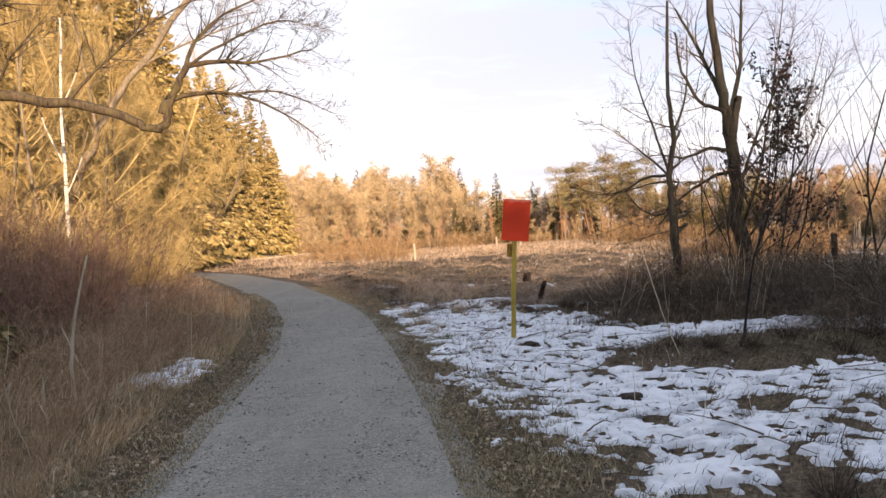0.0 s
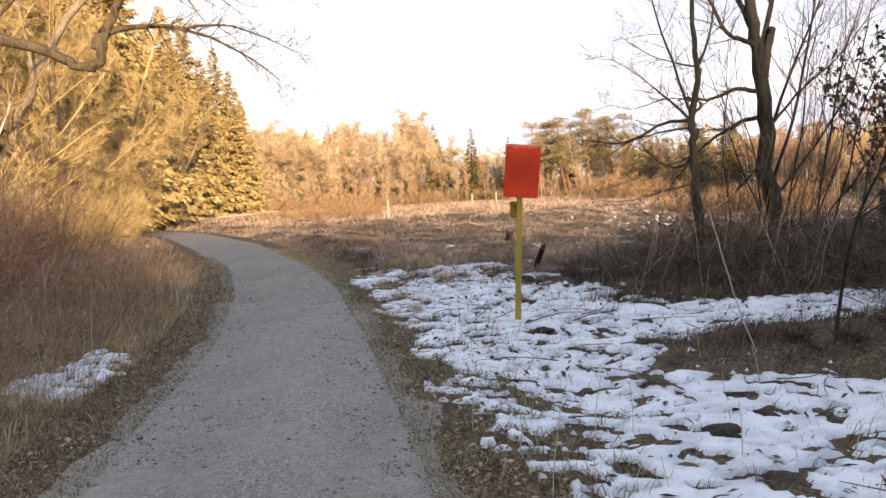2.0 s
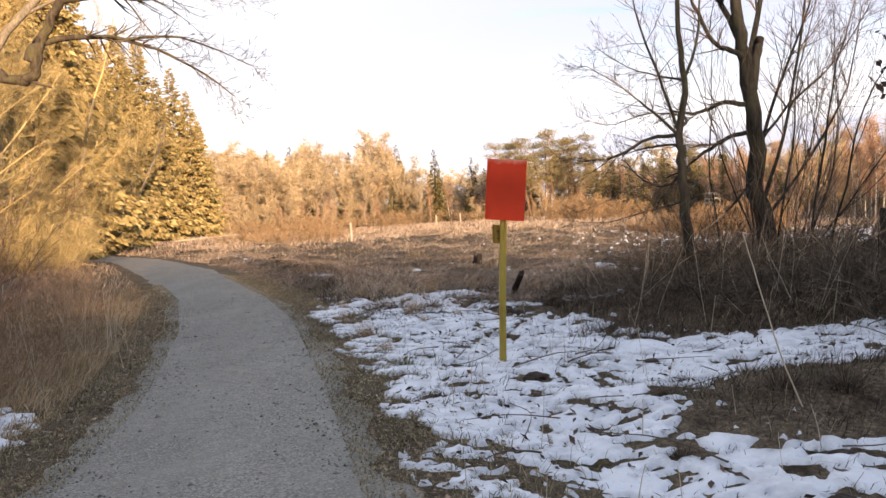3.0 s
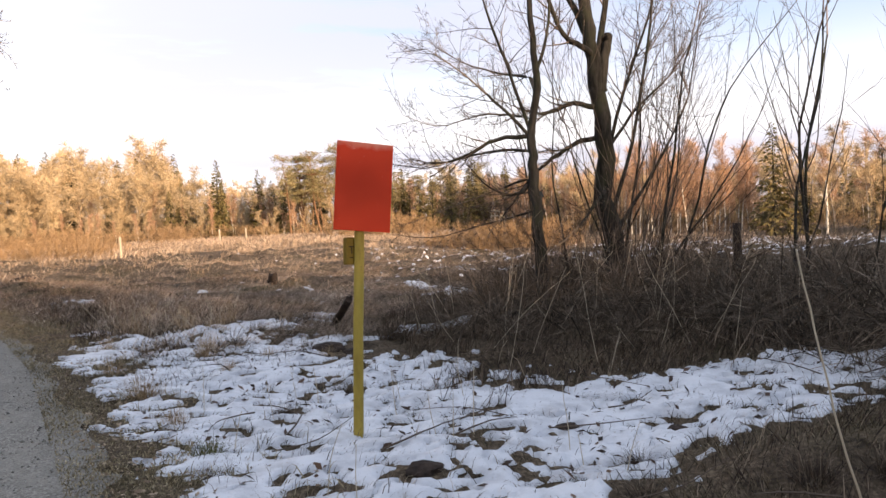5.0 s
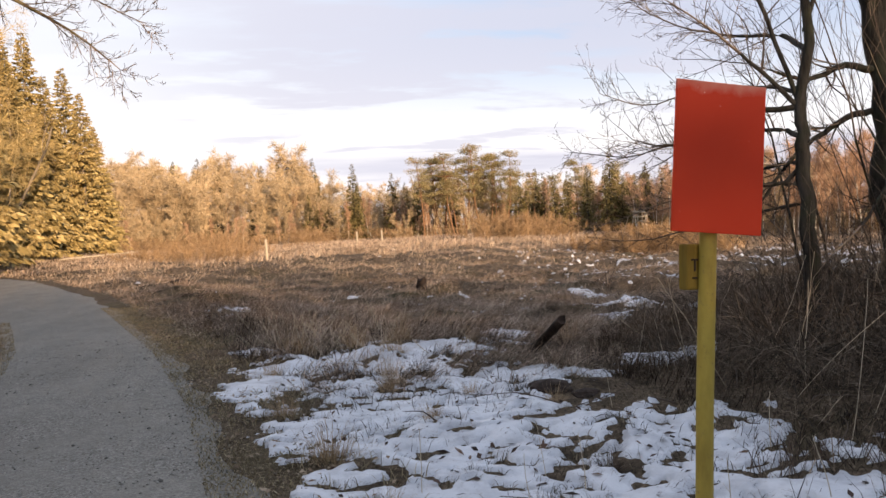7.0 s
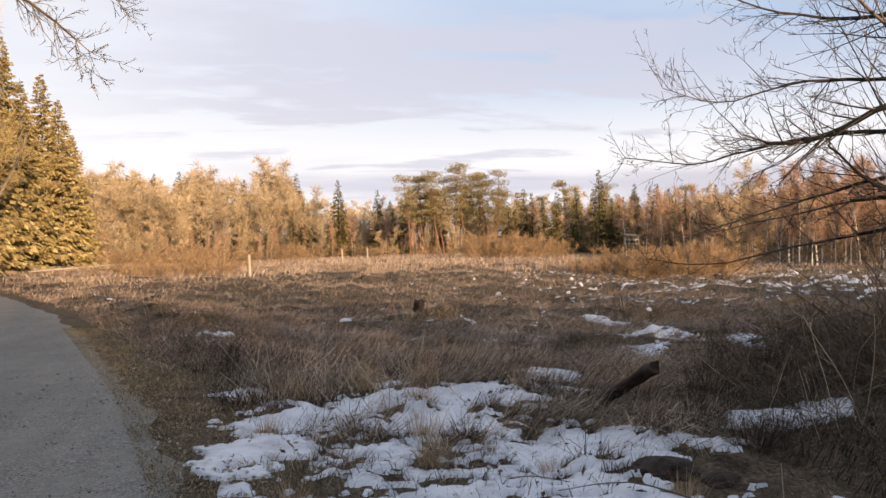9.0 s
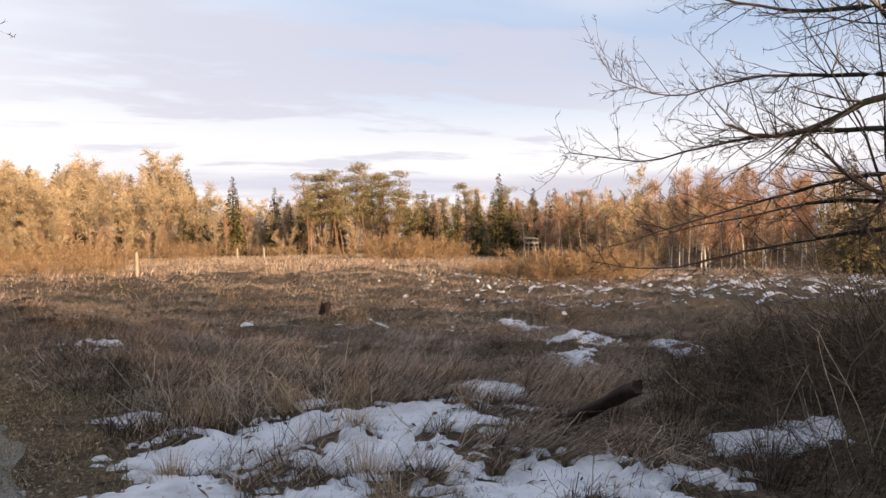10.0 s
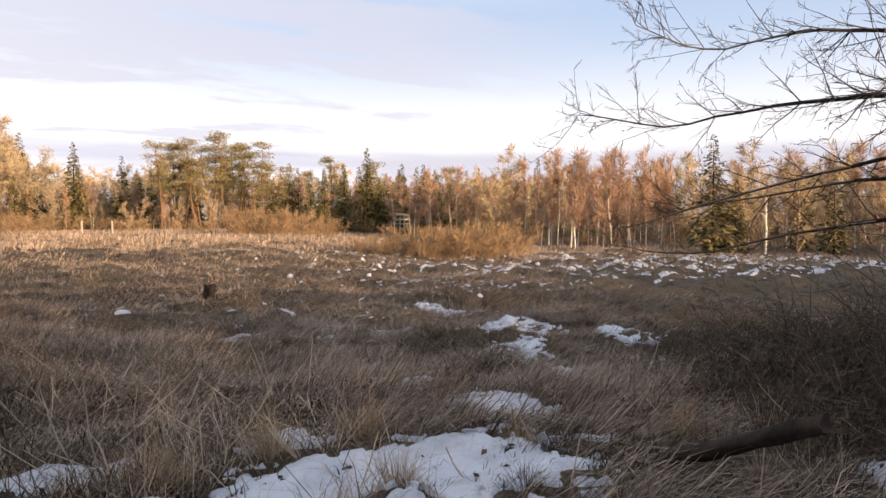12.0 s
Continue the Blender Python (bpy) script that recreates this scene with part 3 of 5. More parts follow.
def shrub(at, h, spread, stems, seed, label, m_twig, n, size, width, name="shrub", group="", r=0.012, depth=1, m_stem=None, up=0.2, **kw):
    rng = np.random.default_rng(seed)
    ob = thing(name, at, label, "shrub", group)
    segs = []
    opt = {**BASE_OPT, **dict(steps=6, bare=(0.12, 0.1), lift=(0.06, 0.03), kids=(0.9, 0.8), least=0.0025), **kw}
    for _ in range(stems):
        a, q = rng.uniform(0, 2 * np.pi), rng.random() ** 0.6
        p = np.array([math.cos(a) * spread * 0.55 * q, math.sin(a) * spread * 0.55 * q, -0.05])
        grow(segs, p, (math.cos(a) * q * 0.7 + rng.normal(0, 0.15), math.sin(a) * q * 0.7 + rng.normal(0, 0.15), 1), h * rng.uniform(0.5, 1.05), r * rng.uniform(0.6, 1.2), depth, rng, opt)
    part("branchwork", mesh_of("branchwork", [tubes(np.array(segs), 3)]), m_stem or m_twig, ob)["kind"] = "stuff"
    part("twigwork", mesh_of("twigwork", [sprays(segs, n, rng, size * 0.4, size, width * 0.6, width, up, 0.7)]), m_twig, ob)["kind"] = "stuff"
    return ob


def spruce(at, h, radius, seed, label, m_needle, dense=1.0, name="spruce", group="", low=0.04, fine=1.0, m_bark=None, full=1.0, spray=1.0):
    rng = np.random.default_rng(seed)
    ob = thing(name, at, label, "conifer", group)
    trunk = [(0, 0, -0.1 + h * i / 10, rng.normal(0, 0.01), 0, h * (i + 1) / 10, h * 0.013 * (1 - i / 10.5), h * 0.013 * (1 - (i + 1) / 10.5)) for i in range(10)]
    P, D, S, L, Wd = [], [], [], [], []
    limbs = []
    z = low * h
    while z < h * 0.985:
        f = z / h
        reach = radius * (1 - f) ** 0.85 * (0.75 + 0.25 * min(1, f / 0.12))
        for _ in range(max(3, int((4 + 3 * (1 - f)) * dense))):
            a = rng.uniform(0, 2 * np.pi)
            ln = reach * rng.uniform(0.6, 1.12) + 0.12
            tilt = rng.uniform(-0.35, 0.02) + 0.5 * f ** 3
            out = unit(np.array([math.cos(a), math.sin(a), tilt]))
            base = np.array([0, 0, z + rng.uniform(-0.3, 0.3) * h * 0.02])
            limbs.append((*base, *(base + out * ln * 0.9), h * 0.0022 * (1.1 - f), 0.003))
            n = max(4, int((5 + 7 * ln / radius) * fine))
            t = rng.random(n) ** 0.6 * 0.9 + 0.1
            lat = unit(np.array([-math.sin(a), math.cos(a), 0]))
            pm = base + out * (t * ln)[:, None]
            sg = rng.choice([-1, 1], n)
            dirs = unit(out * rng.uniform(0.35, 1.0, n)[:, None] + lat * (sg * rng.uniform(0.2, 0.9, n))[:, None] + np.array([0, 0, 1]) * rng.normal(-0.28, 0.22, n)[:, None])
            sides_ = unit(np.cross(dirs, unit(rng.normal(0, 0.8, (n, 3)) + np.array([0, 0, 0.45]))))
            P.append(pm)
            D.append(dirs)
            S.append(sides_)
            size = (0.30 * ln + 0.012 * h) * (1.15 - 0.55 * t) * spray
            L.append(size * rng.uniform(0.8, 1.3, n))
            Wd.append(size * rng.uniform(0.28, 0.5, n) * full)
        z += h * rng.uniform(0.012, 0.020) / dense ** 0.3 * (1.15 - 0.5 * f)
    part("trunk", smooth(mesh_of("trunk", [tubes(np.array(trunk), 7), tubes(np.array(limbs), 3)])), m_bark or M_BARK, ob)
    part("crown", mesh_of("crown", [kites(np.concatenate(P), np.concatenate(D), np.concatenate(S), np.concatenate(L), np.concatenate(Wd), 0.12)]), m_needle, ob)
    return ob


def pine(at, h, seed, label, group="", wide=0.24):
    rng = np.random.default_rng(seed)
    ob = thing("pine", at, label, "conifer", group)
    segs = []
    top = grow(segs, np.array([0, 0, -0.1]), (rng.normal(0, 0.06), rng.normal(0, 0.06), 1), h * 0.95, h * 0.012, 0, rng, {**BASE_OPT, "wander": 0.05})
    spine = np.array([s[3:6] for s in segs])
    P, D, S, L, Wd = [], [], [], [], []
    for _ in range(40):
        f = rng.uniform(0.38, 1.0)
        b = spine[min(len(spine) - 1, int(f * len(spine)))]
        a = rng.uniform(0, 2 * np.pi)
        reach = h * wide * rng.uniform(0.2, 1.0) * (1.15 - 0.75 * f) * (0.5 + min(1, (f - 0.34) * 4) * 0.6)
        c = b + np.array([math.cos(a) * reach, math.sin(a) * reach, rng.uniform(-0.01, 0.06) * h])
        segs.append((*b, *c, h * 0.004, h * 0.0012))
        n = 120
        rad = h * rng.uniform(0.03, 0.058)
        off = unit(rng.normal(0, 1, (n, 3))) * (rad * rng.random(n) ** 0.4)[:, None] * np.array([1.25, 1.25, 0.65])
        P.append(c + off)
        D.append(unit(off + rng.normal(0, 0.3, (n, 3)) * rad + np.array([0, 0, 0.3 * rad])))
        S.append(unit(rng.normal(0, 1, (n, 3))))
        L.append(rng.uniform(0.5, 1.0, n) * rad * 0.6)
        Wd.append(rng.uniform(0.3, 0.6, n) * rad * 0.28)
    part("trunk", smooth(mesh_of("trunk", [tubes(np.array(segs), 6)])), M_BARK_PINE, ob)
    part("crown", mesh_of("crown", [kites(np.concatenate(P), np.concatenate(D), np.concatenate(S), np.concatenate(L), np.concatenate(Wd), 0.0)]), M_PINE, ob)
    return ob


def ground_at(x, y):
    return float(land(np.array([x]), np.array([y]))[0])


def polar(az, dist):
    """A spot on the land by bearing and distance from the middle of the walk."""
    a = radians(az)
    x, y = -1 + dist * math.sin(a), 10 + dist * math.cos(a)
    return x, y, ground_at(x, y)


def plant(proto, x, y, rng, scale=1.0, tall=1.0, sink=0.05):
    return copy_thing(proto, pose(x, y, ground_at(x, y) - sink, 0, 0, rng.uniform(0, 360)) @ Matrix.Diagonal((scale, scale, scale * tall, 1)))


# -- far woods --
rng = np.random.default_rng(5)
gold = [fuzzy_tree(polar(-10 + i, 150), 11, 100 + i, "bare tan broadleaf tree in low sun at the wood's edge", M_BARK_PALE, M_TWIG_GOLD, "broadleaf_tree", "far woodland trees", 0.10, 2000, 1.35, 0.068, 0.06, 0.05, angle=(35, 75), ratio=(0.26, 0.46), lift=(0.02, 0.06)) for i in range(3)]
birch = [fuzzy_tree(polar(40 + 2 * i, 66), 8, 120 + i, "slender white-barked birch with reddish bare twigs", M_BIRCH, M_TWIG_BIRCH, "birch", "birches at the wood's edge", 0.065, 900, 1.15, 0.042, 0.25, 0.06, ratio=(0.16, 0.30), angle=(18, 40), wander=0.05) for i in range(3)]
pines = [pine(polar(12 + 2 * i, 108), 11.5, 140 + i, "tall pine with rusty trunk and clumped crown", "pines at the wood's edge") for i in range(3)]
spr = [spruce(polar(5.4 + i * 20, 124), 11, 2.1, 160 + i, "narrow dark green spruce at the wood's edge", M_SPRUCE, 0.9, "spruce", "far spruces", 0.04, 0.65, None, 1.5) for i in range(3)]
bush = [shrub(polar(-6 + 8 * i, 120), 3.0, 4.5, 30, 180 + i, "rounded tan willow shrub on the bog", M_WILLOW, 1500, 0.9, 0.035, "willow_shrub", "willow shrubs", 0.02, 1, None, 0.2, kids=(0.4,)) for i in range(2)]


def row(protos, az0, az1, d0, d1, count, s0, s1, weights=None):
    for k in range(count):
        az = az0 + (az1 - az0) * (k + rng.uniform(0.1, 0.9)) / count
        x, y, _ = polar(az, rng.uniform(d0, d1))
        plant(protos[rng.choice(len(protos), p=weights)], x, y, rng, rng.uniform(s0, s1), rng.uniform(0.92, 1.12))


# hill wood
row(gold + [birch[0]], -15, 2.5, 128, 138, 30, 0.95, 1.2)
row(gold + [spr[0]], -15, 2.5, 140, 152, 30, 1.15, 1.4)
row(gold + [spr[1], spr[2]], -15, 3, 154, 175, 24, 1.3, 1.55)
row(bush, -16, 3, 122, 132, 16, 0.5, 0.9)
row(gold + birch, -16, 12, 122, 132, 36, 0.4, 0.7)
# gap wood
row(gold + birch + spr, 1.5, 11, 118, 132, 20, 0.6, 0.8)
row(gold + spr, 1.5, 11, 134, 160, 24, 0.7, 0.9)
row(bush, 1, 11, 114, 125, 9, 0.5, 0.9)
for az, d, s in ((5.2, 120, 1.15), (2.6, 130, 0.9), (8.2, 122, 1.0), (9.2, 126, 0.85)):
    x, y, _ = polar(az, d)
    plant(spr[1], x, y, rng, s)
# pine wood
row(pines, 10.5, 17.5, 104, 114, 13, 0.85, 1.06)
row(pines + birch + spr, 17, 31, 100, 112, 30, 0.65, 0.9)
row(spr + spr + pines + birch, 10, 40, 114, 126, 50, 0.65, 0.88)
row(gold + spr, 10, 40, 128, 140, 28, 0.75, 0.95)
for az, d, s in ((25.2, 104, 1.08), (23.5, 108, 0.88), (27.8, 104, 0.9), (19.5, 106, 0.85), (33.5, 100, 0.85), (31.4, 102, 0.8)):
    x, y, _ = polar(az, d)
    plant(spr[2], x, y, rng, s)
row(gold, 6, 40, 142, 160, 40, 0.75, 0.95)
row(gold, 30, 76, 118, 140, 50, 0.5, 0.72)
row(bush, 8, 40, 96, 106, 16, 0.4, 0.75)
row(gold + birch, 8, 42, 106, 113, 46, 0.35, 0.62)
# birches on the lower ground, spruces behind them
row(birch, 27, 37, 84, 98, 18, 0.8, 1.0)
row(birch, 37.5, 47.5, 64, 76, 26, 0.75, 1.0)
row(birch + gold, 33, 72, 78, 94, 46, 0.65, 0.85)
row(spr + gold, 33, 74, 96, 116, 54, 0.65, 0.9)
row(bush, 36, 74, 68, 84, 30, 0.4, 0.7)
for az, d, s in ((49.2, 56, 0.74), (50.9, 61, 0.50), (55.5, 66, 0.58), (57.0, 60, 0.50), (64, 62, 0.7)):
    x, y, _ = polar(az, d)
    plant(spr[0], x, y, rng, s * 1.2, 0.86)
row(birch, 52, 74, 64, 74, 16, 0.8, 1.1)
row(gold, 50, 74, 60, 70, 12, 0.35, 0.55)
# shrubs out on the bog
for k, (x, y, s) in enumerate(((19.0, 47.5, 0.85), (21.5, 46, 0.8), (23.5, 50, 0.9), (20.5, 82, 1.05), (23, 84, 1.0), (-6.5, 74, 0.9), (-3.5, 70, 0.8), (-11, 66, 0.7), (-13, 80, 0.9), (1.5, 100, 1.0), (-9, 92, 1.1))):
    plant(bush[k % 2], x, y, rng, s, 0.8)

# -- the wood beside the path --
# golden needles and pale bark add sunlight to these spruces by colour
side = [spruce(polar(-14 - 2.2 * i, 84 - 8 * i), 17, 3.6, 200 + i, "tall dense spruce coloured golden as in low sun", M_SPRUCE_SUNLIT, 1.4, "spruce", "spruces beside the path", 0.03, 2.6, M_BARK_PALE, 1.25, 0.72) for i in range(3)]
sidebare = [fuzzy_tree(polar(-19 - 4 * i, 58 - 9 * i), 12, 220 + i, "bare tan broadleaf tree in low sun beside the path", M_BARK_PALE, M_TWIG_GOLDEN, "broadleaf_tree", "bare trees beside the path", 0.11, 8000, 0.62, 0.013, 0.06, 0.08, kids=(2.4, 1.2), least=0.009, angle=(35, 75), lift=(0.02, 0.05)) for i in range(3)]
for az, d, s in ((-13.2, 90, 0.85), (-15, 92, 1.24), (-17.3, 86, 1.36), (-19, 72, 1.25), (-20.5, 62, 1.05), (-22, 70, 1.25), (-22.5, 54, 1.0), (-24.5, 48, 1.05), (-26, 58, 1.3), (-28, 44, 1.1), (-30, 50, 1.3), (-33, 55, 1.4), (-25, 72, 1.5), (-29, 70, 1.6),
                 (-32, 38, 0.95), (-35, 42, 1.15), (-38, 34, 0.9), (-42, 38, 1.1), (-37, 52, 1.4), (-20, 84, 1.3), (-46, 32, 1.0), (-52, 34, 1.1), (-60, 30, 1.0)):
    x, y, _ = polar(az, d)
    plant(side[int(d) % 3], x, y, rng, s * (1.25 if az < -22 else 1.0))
for az, d, s in ((-15, 82, 0.7), (-16.8, 74, 0.75), (-18.3, 66, 0.8), (-20, 56, 0.8), (-21.5, 50, 0.85), (-22.6, 46, 0.8), (-24, 42, 0.85), (-25.5, 39, 0.8), (-27, 36, 0.8), (-28, 33, 0.75), (-29.5, 31, 0.8), (-31.5, 29, 0.8), (-33, 27, 0.8), (-35, 27, 0.85), (-37.5, 25, 0.8), (-40, 26, 0.9), (-47, 24, 0.8)):
    x, y, _ = polar(az, d)
    plant(sidebare[int(d) % 3], x, y, rng, s * (1.15 if az < -22 else 1.0), 1.3)
# -- unseen wood behind the walk, set so that its shade lies over the near bog --
back = [spruce((-30 + 20 * i, -22, ground_at(-30 + 20 * i, -22)), 12.0, 3.0, 260 + i, "dense dark spruce in the wood behind the path", M_SPRUCE, 0.7, "spruce", "spruces of the wood behind", 0.02, 0.4, None, 1.8) for i in range(2)]
for k in range(190):
    x = -85 + 170 * ((k * 0.618034) % 1.0)
    y = -20 - 16 * (k / 190) + rng.uniform(-1, 1)
    plant(back[k % 2], x, y, rng, (11.5 + (-20 - y) * 0.17 - ground_at(x, y)) / 12 * rng.uniform(0.94, 1.04))

# -- undergrowth beside the path --
red = shrub((-6.8, 13.4, ground_at(-6.8, 13.4)), 2.5, 2.2, 60, 240, "dense reddish-brown leafless shrub beside the path", M_TWIG_RED, 5200, 0.55, 0.009, "shrub", "shrubs beside the path", 0.010)
for x, y, s in ((-7.8, 11.2, 0.9), (-8.7, 16.6, 0.85), (-9.0, 14.2, 1.15), (-11.2, 17.5, 1.1), (-7.4, 8.8, 0.75), (-9.6, 11.5, 1.1), (-11, 14.5, 1.3)):
    plant(red, x, y, rng, s)
tan_shrub = shrub((-17.5, 43, ground_at(-17.5, 43)), 2.4, 2.6, 50, 241, "leafless tan thicket shrub beside the path", M_TWIG_GOLDEN, 3600, 0.7, 0.014, "shrub", "tan shrubs beside the path", 0.012)
for x, y, s in ((-14, 34, 1.1), (-17, 40, 1.2), (-16.5, 30, 1.1), (-19.5, 47, 1.3), (-22, 52, 1.3), (-13.5, 21.5, 1.2), (-18, 34, 1.4), (-25, 58, 1.4), (-20, 40, 1.6), (-16, 36.5, 1.2), (-24, 50, 1.7), (-14.5, 24, 1.5)):
    plant(tan_shrub, x, y, rng, s)

herb = [shrub((-4.4 - 0.6 * i, 11.2 + 2 * i, ground_at(-4.4 - 0.6 * i, 11.2 + 2 * i)), 0.8, 0.9, 26, 245 + i, "dead brown weed stalks beside the path", M_HERB, 500, 0.3, 0.006, "dead_weeds", "dead weeds beside the path", 0.005) for i in range(2)]
for x, y, s in ((-4.1, 10.0, 0.8), (-5.0, 10.4, 1.0), (-5.2, 12.2, 1.0), (-4.6, 14.4, 0.9), (-5.4, 15.2, 1.1), (-6.0, 16.6, 1.0), (-5.6, 17.6, 0.9), (-6.6, 18.6, 1.1), (-7.2, 20.2, 1.1), (-7.9, 21.8, 1.0), (-8.8, 24, 1.2), (-5.0, 7.6, 0.8), (-10, 26.6, 1.2), (-4.2, 12.8, 0.6),
                (-3.3, 5.0, 0.7), (-3.9, 5.6, 1.0), (-4.5, 5.2, 1.1), (-3.6, 6.6, 0.8), (-4.4, 6.8, 1.1), (-4.0, 7.9, 1.0), (-5.2, 6.2, 1.2), (-3.6, 8.9, 0.7), (-4.3, 9.4, 1.0), (-4.0, 11.6, 0.8), (-4.7, 13.2, 1.0), (-4.8, 8.8, 0.9), (-5.6, 9.4, 1.1), (-3.9, 10.9, 0.6), (-4.6, 11.9, 0.9), (-5.8, 13.4, 1.1), (-5.0, 16.4, 0.8)):
    plant(herb[int(y * 3) % 2], x, y, rng, s)
dome = [shrub((19.4 + 2.2 * i, 47.2 - i, ground_at(19.4 + 2.2 * i, 47.2 - i)), 1.9, 5.0, 60, 248 + i, "dense domed orange-brown willow shrub on the bog", M_WILLOW, 5200, 0.6, 0.020, "willow_shrub", "domed willow shrubs", 0.012, 0, None, 0.25) for i in range(2)]
for x, y, s in ((23.6, 49.0, 0.9), (17.2, 49.5, 0.6), (20.5, 84.0, 1.5), (24.0, 83.0, 1.4), (27.5, 84.0, 1.0), (-5.5, 61.0, 0.9), (-8.5, 64.0, 0.8)):
    plant(dome[int(y) % 2], x, y, rng, s)

# -- the two bare trees by the thicket --


def limb(segs, pts, r0, r1, rng, twig=0.0, opt=None, depth=2, sub=3):
    """A limb through given points, softened, with side twigs."""
    pts = np.array(pts, float)
    t = np.linspace(0, len(pts) - 1, (len(pts) - 1) * sub + 1)
    i = np.clip(t.astype(int), 0, len(pts) - 2)
    f = (t - i)[:, None]
    a, b = pts[np.maximum(i - 1, 0)], pts[i]
    c, d = pts[i + 1], pts[np.minimum(i + 2, len(pts) - 1)]
    q = 0.5 * (2 * b + (c - a) * f + (2 * a - 5 * b + 4 * c - d) * f ** 2 + (3 * b - a - 3 * c + d) * f ** 3)
    q[1:-1] += rng.normal(0, r0 * 0.2, (len(q) - 2, 3))
    n = len(q) - 1
    for k in range(n):
        ra, rb = r0 + (r1 - r0) * k / n, r0 + (r1 - r0) * (k + 1) / n
        segs.append((*q[k], *q[k + 1], ra, rb))
        if twig and k > n * 0.2:
            for _ in range(int(twig + rng.random())):
                d0 = unit(q[k + 1] - q[k])
                s = unit(np.cross(d0, rng.normal(0, 1, 3)))
                a0 = radians(rng.uniform(25, 65))
                grow(segs, q[k + 1], d0 * math.cos(a0) + s * math.sin(a0), rng.uniform(0.5, 1.0) * opt["reach"], max(rb * 0.45, 0.005), depth, rng, opt, 1)


TW = dict(BASE_OPT, steps=8, kids=(1.2, 1.15, 0.9), bare=(0.15, 0.15, 0.1), least=0.0032, ratio=(0.35, 0.6), lift=(0.03, 0.05, 0.04), reach=1.3, wander=0.13)


def trunk_tree(name, at, label, trunk, limbs, seed, group="", m_trunk=M_BARK, least=0.0032, more=1.0):
    rg = np.random.default_rng(seed)
    ob = thing(name, at, label, "tree", group)
    segs = []
    limb(segs, trunk[0], trunk[1], trunk[2], rg, 0, TW, 2, 4)
    for pts, r0, r1, tw, reach in limbs:
        limb(segs, pts, r0, r1, rg, tw * more, {**TW, "reach": reach, "least": least}, 2, 4)
    s = np.array(segs)
    big = s[:, 6] >= 0.018
    part("trunk", smooth(mesh_of("trunk", [tubes(s[big], 9)])), m_trunk, ob)
    if (~big).any():
        part("crown", mesh_of("crown", [tubes(s[~big], 3)]), M_TWIG, ob)
    return ob


z1 = ground_at(6.3, 15.5)
trunk_tree("bare_tree", (6.3, 15.5, z1), "dark-barked leafless tree with a snapped fork, rooted in a bramble thicket", ([(0, 0, -0.2), (0.0, 0, 1.2), (-0.12, 0, 2.5), (-0.16, 0, 3.7), (-0.30, 0.05, 4.6), (-0.45, 0.1, 6.2), (-0.3, 0.2, 8.0)], 0.175, 0.05), [
    ([(-0.10, 0, 3.2), (0.0, -0.02, 3.85), (0.06, -0.02, 4.05)], 0.085, 0.07, 0, 0.5),
    ([(-0.2, 0, 3.75), (-0.5, -0.1, 3.85), (-0.85, -0.2, 4.0), (-1.2, -0.3, 4.6), (-1.3, -0.3, 5.4)], 0.05, 0.02, 1, 1.0),
    ([(-0.15, 0, 2.95), (-0.6, 0.0, 3.02), (-1.2, -0.1, 2.85), (-1.7, -0.2, 2.95)], 0.05, 0.012, 1.8, 0.8),
    ([(-0.15, 0, 2.5), (-0.5, 0.1, 2.45), (-0.95, 0.1, 2.2), (-1.4, 0.1, 1.85), (-1.8, 0.1, 1.4)], 0.045, 0.012, 1.6, 0.7),
    ([(-0.1, 0, 1.7), (-0.4, -0.3, 1.6), (-0.9, -0.5, 1.2), (-1.4, -0.6, 0.9)], 0.03, 0.010, 1.4, 0.6),
    ([(-0.05, 0, 1.2), (0.35, -0.1, 2.4), (0.7, -0.2, 4.2), (1.0, -0.2, 6.0)], 0.036, 0.010, 2.8, 1.4),
    ([(-0.05, 0.1, 2.0), (0.5, 0.3, 3.2), (1.1, 0.4, 4.4), (1.6, 0.6, 5.6)], 0.034, 0.010, 3, 1.4),
    ([(-0.1, 0, 2.2), (0.6, 0.2, 2.9), (1.5, 0.3, 3.6), (2.3, 0.4, 4.6)], 0.030, 0.008, 3, 1.3),
    ([(0.0, 0, 1.0), (0.9, 0.1, 2.0), (1.7, 0.2, 3.2), (2.1, 0.3, 4.6)], 0.030, 0.008, 2.8, 1.2),
    ([(-0.2, 0.1, 4.0), (-0.5, 0.4, 5.0), (-0.9, 0.8, 6.2)], 0.06, 0.02, 2, 1.4),
    ([(-0.15, 0, 3.6), (0.2, 0.2, 4.8), (0.4, 0.4, 6.5)], 0.06, 0.02, 2, 1.4)], 301)
z2 = ground_at(4.68, 14.9)
